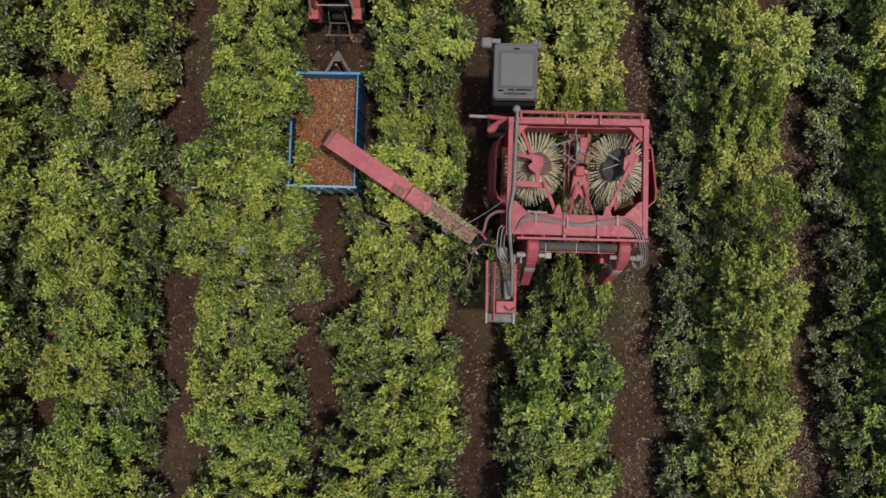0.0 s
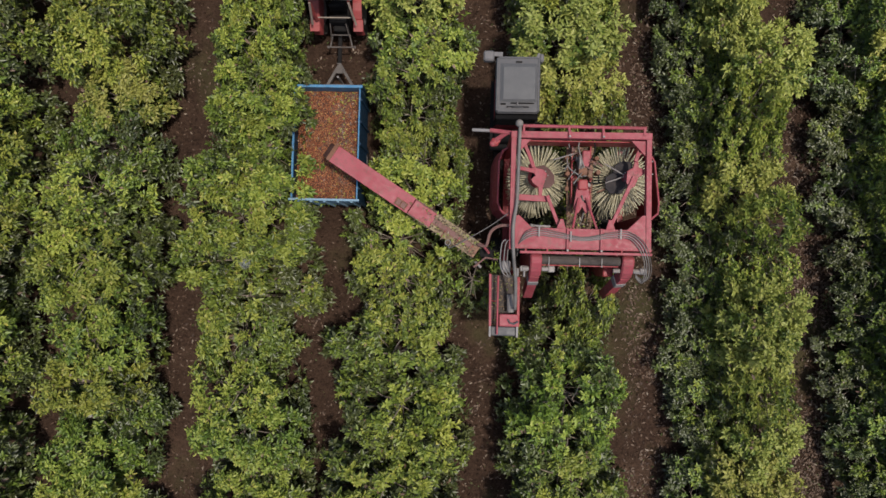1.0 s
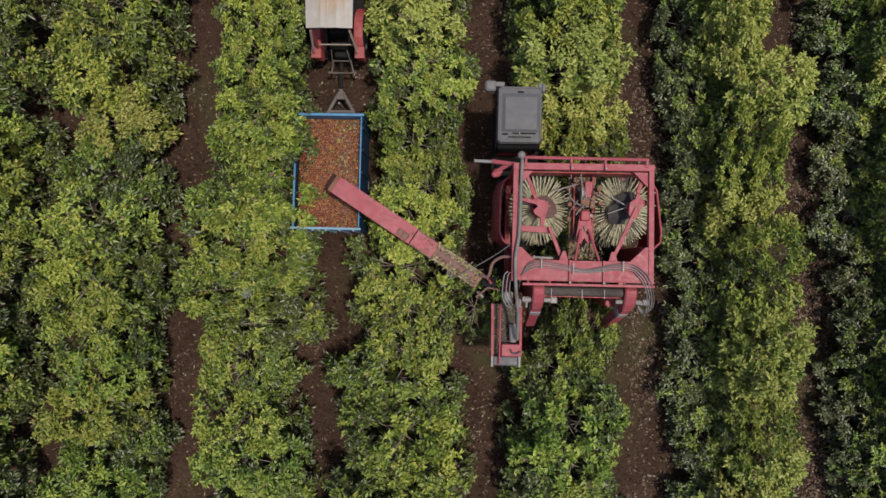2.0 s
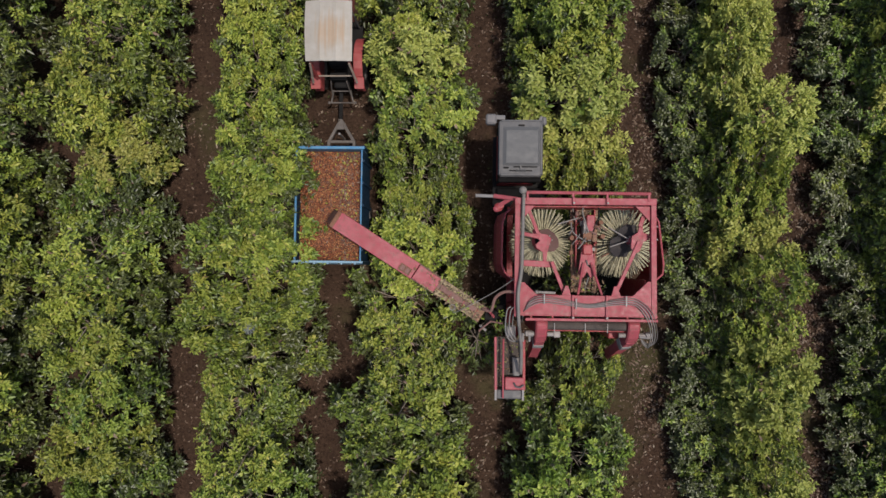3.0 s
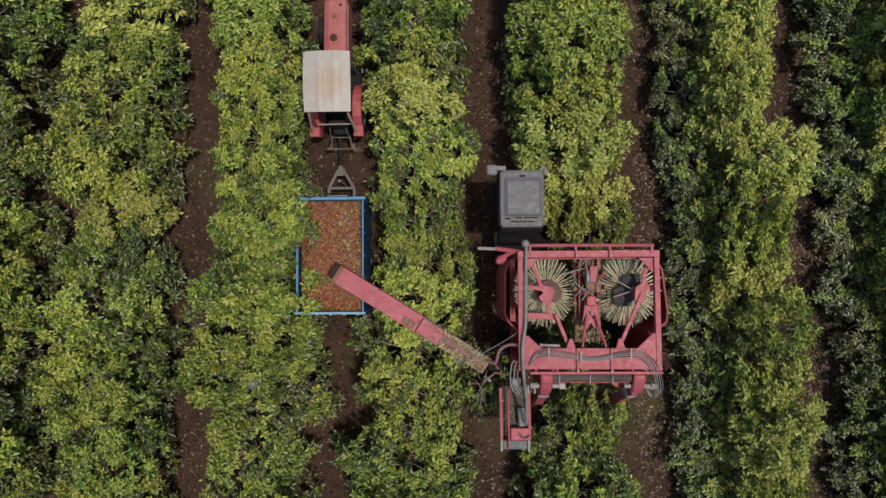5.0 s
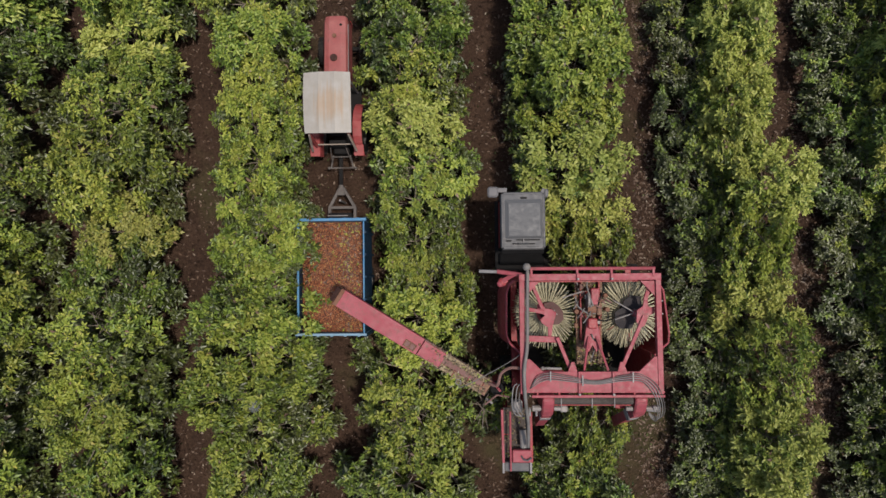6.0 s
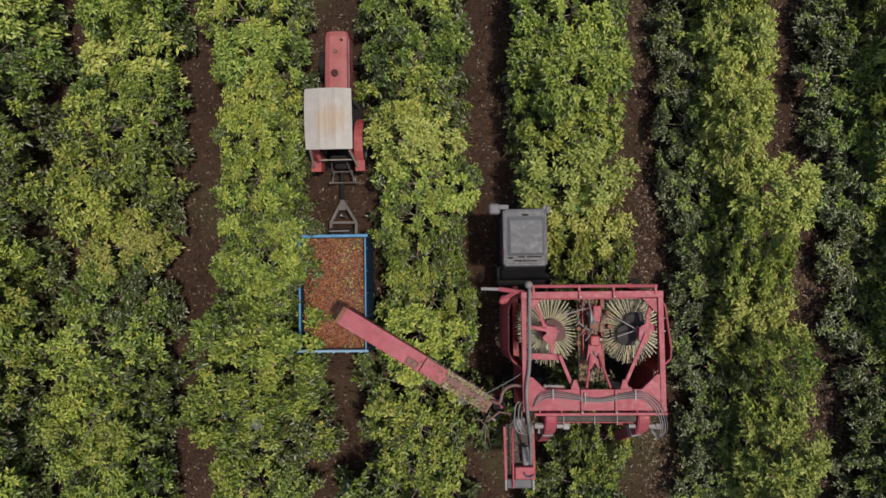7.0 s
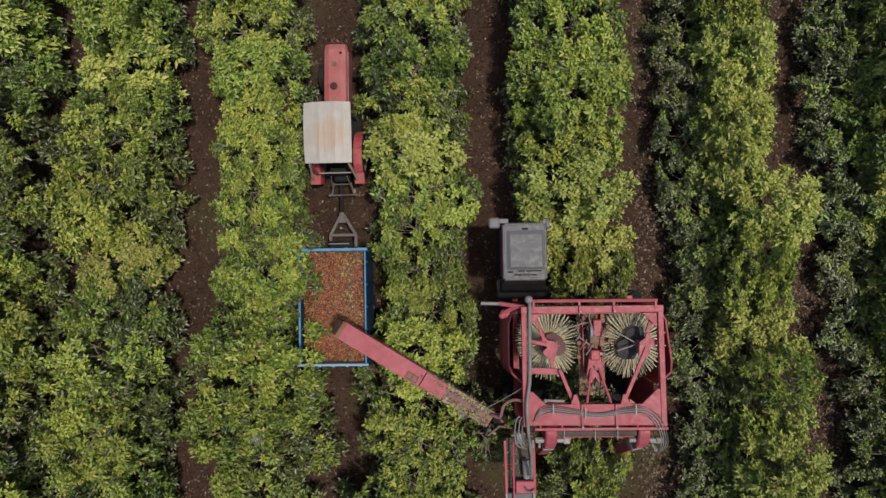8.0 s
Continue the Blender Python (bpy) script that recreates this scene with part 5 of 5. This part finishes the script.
    part("work_lamp", box((0.68, cy0 + 0.11, 2.787), (0.76, cy0 + 0.15, 2.83), 0.01), galvanised, roof)
    part("hatch_handle", tube([(0.66, cy0 + 0.13, 2.80), (0.66, cy0 + 0.13, 2.83), (1.14, cy0 + 0.13, 2.83), (1.14, cy0 + 0.13, 2.80)], 0.012, 6), black, roof)
    for x0, x1, y0, y1 in ((0.12, 0.36, 4.90, 5.13), (1.36, 1.46, 4.88, 5.07)):
        mir = part("mirror", box((x0, y0, 2.62), (x1, y1, 2.80), 0.035), mirror_grey, cab, "grey wing mirror")
        part("mirror_arm", beam(((x0 + x1) / 2, y1 - 0.07, 2.74), (cx0 + 0.15 if x0 < 1 else cx1 - 0.08, cy1 + 0.04, 2.74), 0.10, 0.05), mirror_grey, mir)
    part("wiper", tube([(0.74, cy1 + 0.0, 2.60), (0.95, cy1 + 0.06, 2.2)], 0.01, 5), black, cab)
    # platform and engine bay behind the cab
    part("platform", box((0.35, 3.25, 0.92), (1.7, 5.0, 0.99)), black, h)
    part("engine_cover", box((0.45, 3.40, 0.995), (1.55, 3.70, 1.12), 0.03), black_soot, h)

    # tail conveyor
    part("conveyor_side", beam((0.40, 0.16, 2.34), (0.42, -1.02, 2.34), 0.055, 0.22), red, h)
    part("conveyor_side", beam((1.04, 0.10, 2.30), (1.05, -1.02, 2.30), 0.06, 0.26), red_dark, h)
    part("conveyor_bed", box((0.44, -1.0, 2.12), (1.0, 0.14, 2.16)), mesh_grey, h, "conveyor bed with dust and chaff")
    part("conveyor_rail", tube([(0.58, 0.12, 2.44), (0.58, -1.20, 2.44)], 0.022), red, h)
    part("conveyor_head", box((0.62, -1.02, 2.30), (1.06, -0.74, 2.44), 0.02), red, h)
    part("head_guard", tube([(0.82, -0.86, 2.46), (0.86, -0.93, 2.5), (0.95, -0.95, 2.5), (1.04, -0.90, 2.46)], 0.02), charcoal, h)
    part("end_box", box((0.44, -1.24, 2.02), (1.06, -1.03, 2.36), 0.02), charcoal, h, "grey end box")
    for x in (0.42, 1.03):
        part("end_bracket", beam((x, -0.98, 2.40), (x, -1.26, 2.40), 0.05, 0.05), galvanised, h)
    part("blower_pipe", tube([(0.86, -0.30, 2.36), (0.88, -0.70, 2.36)], 0.08, 12), hose_mat, h)
    part("conveyor_leg", beam((0.55, 0.2, 0.8), (0.5, -0.5, 2.15), 0.1, 0.1), red_dark, h)
    part("conveyor_leg", beam((0.98, 0.2, 0.8), (0.98, -0.5, 2.15), 0.1, 0.1), red_dark, h)

    # loading chute to the trailer
    a, b = Vector((0.10, 0.66, 2.62)), Vector((-3.16, 2.74, 3.0))
    d = (b - a).normalized()
    side = d.cross(Vector((0, 0, 1))).normalized()
    up = side.cross(d)
    at = lambda f, s=0.0, z=0.0: a + (b - a) * f + side * s + up * z
    chute = part("chute", beam(at(0, 0, -0.15), at(1, 0, -0.15), 0.36, 0.03), red_dark, h, "long faded red loading chute")
    for s in (-1, 1):
        part("chute_side", beam(at(0.46, s * 0.185, -0.08), at(1, s * 0.185, -0.08), 0.02, 0.2), red, chute)
        part("chute_side", beam(at(0, s * 0.18, -0.09), at(0.46, s * 0.185, -0.08), 0.022, 0.18), cover_brown, chute, "dusty lower side")
    part("chute_cover", beam(at(0.46, 0, 0.03), at(1.0, 0, 0.03), 0.40, 0.016), red, chute)
    part("chute_screen", beam(at(0.0, 0, -0.02), at(0.455, 0, 0.0), 0.35, 0.02), debris, chute, "open lower half with chaff and leaves")
    for k in range(5):
        part("chute_rung", beam(at(0.04 + 0.09 * k, -0.19, 0.02), at(0.04 + 0.09 * k, 0.19, 0.0), 0.014, 0.014), red, chute)
    part("chute_strip", beam(at(0.31, 0.0, 0.022), at(0.455, 0.0, 0.03), 0.34, 0.012), red, chute)
    part("chute_strip", beam(at(0.05, 0.01, 0.0), at(0.31, 0.01, 0.012), 0.12, 0.012), cover_brown, chute, "dusty red-brown strip")
    for s in (-1, 1):
        part("chaff_band", beam(at(0.02, s * 0.13, 0.0), at(0.31 if s > 0 else 0.40, s * 0.135, 0.014), 0.115, 0.014), straw, chute, "straw and chaff caught along the edge")
    hatch = part("hatch", beam(at(0.485, -0.085, 0.045), at(0.545, -0.085, 0.045), 0.13, 0.016), cover_brown, chute, "rusty framed hatch")
    for s in (-0.155, -0.015):
        part("hatch_frame", beam(at(0.478, s, 0.055), at(0.552, s, 0.055), 0.022, 0.03), rust, hatch)
    for f in (0.482, 0.515, 0.548):
        part("hatch_frame", beam(at(f, -0.15, 0.055), at(f, -0.02, 0.055), 0.022, 0.03), rust, hatch)
    part("latch", beam(at(0.462, 0.02, 0.05), at(0.475, 0.06, 0.05), 0.05, 0.03), rust, chute)
    part("spout", beam(at(0.995, 0, -0.06), at(1.022, 0, -0.16), 0.34, 0.2), spout_brown, chute, "dark brown rubber spout")
    part("spout_lip", beam(at(0.985, 0, 0.045), at(1.008, 0, 0.04), 0.40, 0.025), rust, chute)
    part("pivot_arm", tube(curved([at(0.02, 0.12, 0.1), (0.28, 0.78, 2.85), (0.36, 1.06, 3.0), (0.55, 1.20, 3.1), (0.78, 1.20, 3.2)], 5), 0.034, 8), cover_brown, chute)
    part("pivot_arm", tube([at(0.0, 0.18, 0.02), at(-0.06, 0.10, 0.06), (0.30, 0.70, 2.7)], 0.028, 7), red, chute)
    part("pivot_strut", tube([(0.02, 0.30, 2.55), (0.28, 0.52, 2.6), (0.55, 0.48, 2.6)], 0.022, 7), cover_brown, chute)
    part("pivot_strut", tube([(0.05, 0.42, 2.5), (0.18, 0.30, 2.4)], 0.03, 7), steel, chute)
    part("chute_turntable", disc(0.30, 0.62, 2.2, 2.42, 0.15, 18), black, chute)
    part("turntable_post", beam((0.30, 0.62, 0.8), (0.30, 0.62, 2.25), 0.14, 0.14, up=(0, 1, 0)), red_dark, chute)
    part("cable", tube(curved([at(0.16, -0.20, 0.0), at(0.14, -0.27, 0.06), (0.22, 1.12, 2.95), (0.66, 1.42, 3.18), (0.78, 1.55, 3.25)], 5), 0.010, 5), hose_mat, chute)
    ring = [at(0.17, -0.22, 0.03) + Vector((0.06 * math.cos(t), 0.06 * math.sin(t), 0)) for t in np.linspace(0, 6.28, 11)]
    part("cable_loop", tube(ring, 0.010, 5), galvanised, chute)
    # loose leaves and chaff on the chute, the drive and the tail
    r2 = np.random.RandomState(21)
    pts = [at(0.02 + 0.38 * f, s, 0.02) for f, s in zip(r2.rand(420), r2.choice((-1, 1), 420) * r2.uniform(0.05, 0.20, 420))]
    pts += [Vector((x, y, 2.67)) for x, y in zip(r2.uniform(2.08, 2.56, 420), r2.uniform(1.25, 3.0, 420))]
    pts += [Vector((x, y, 2.17)) for x, y in zip(r2.uniform(0.46, 0.98, 160), r2.uniform(-0.95, 0.12, 160))]
    pts += [Vector((x, y, 2.85)) for x, y in zip(r2.uniform(1.9, 2.75, 60), r2.uniform(1.2, 1.44, 60))]
    p = np.array([tuple(v - root_place(h)) for v in pts])
    n = len(p)
    t = r2.uniform(0, 6.28, n)
    v, f = leaf_blades(p, unit(np.stack([np.cos(t), np.sin(t), r2.normal(0, 0.25, n)], 1)), unit(r2.normal(0, 0.4, (n, 3)) + [0, 0, 1]), r2.uniform(0.04, 0.11, n), 0.4, 0.02)
    ob = tagged(new("chaff", mesh_from("chaff", v, f, [leaf_dry, leaf_young], np.repeat(r2.rand(n) < 0.14, 2).astype(int))), kind="stuff")
    ob.parent = h


build_harvester()
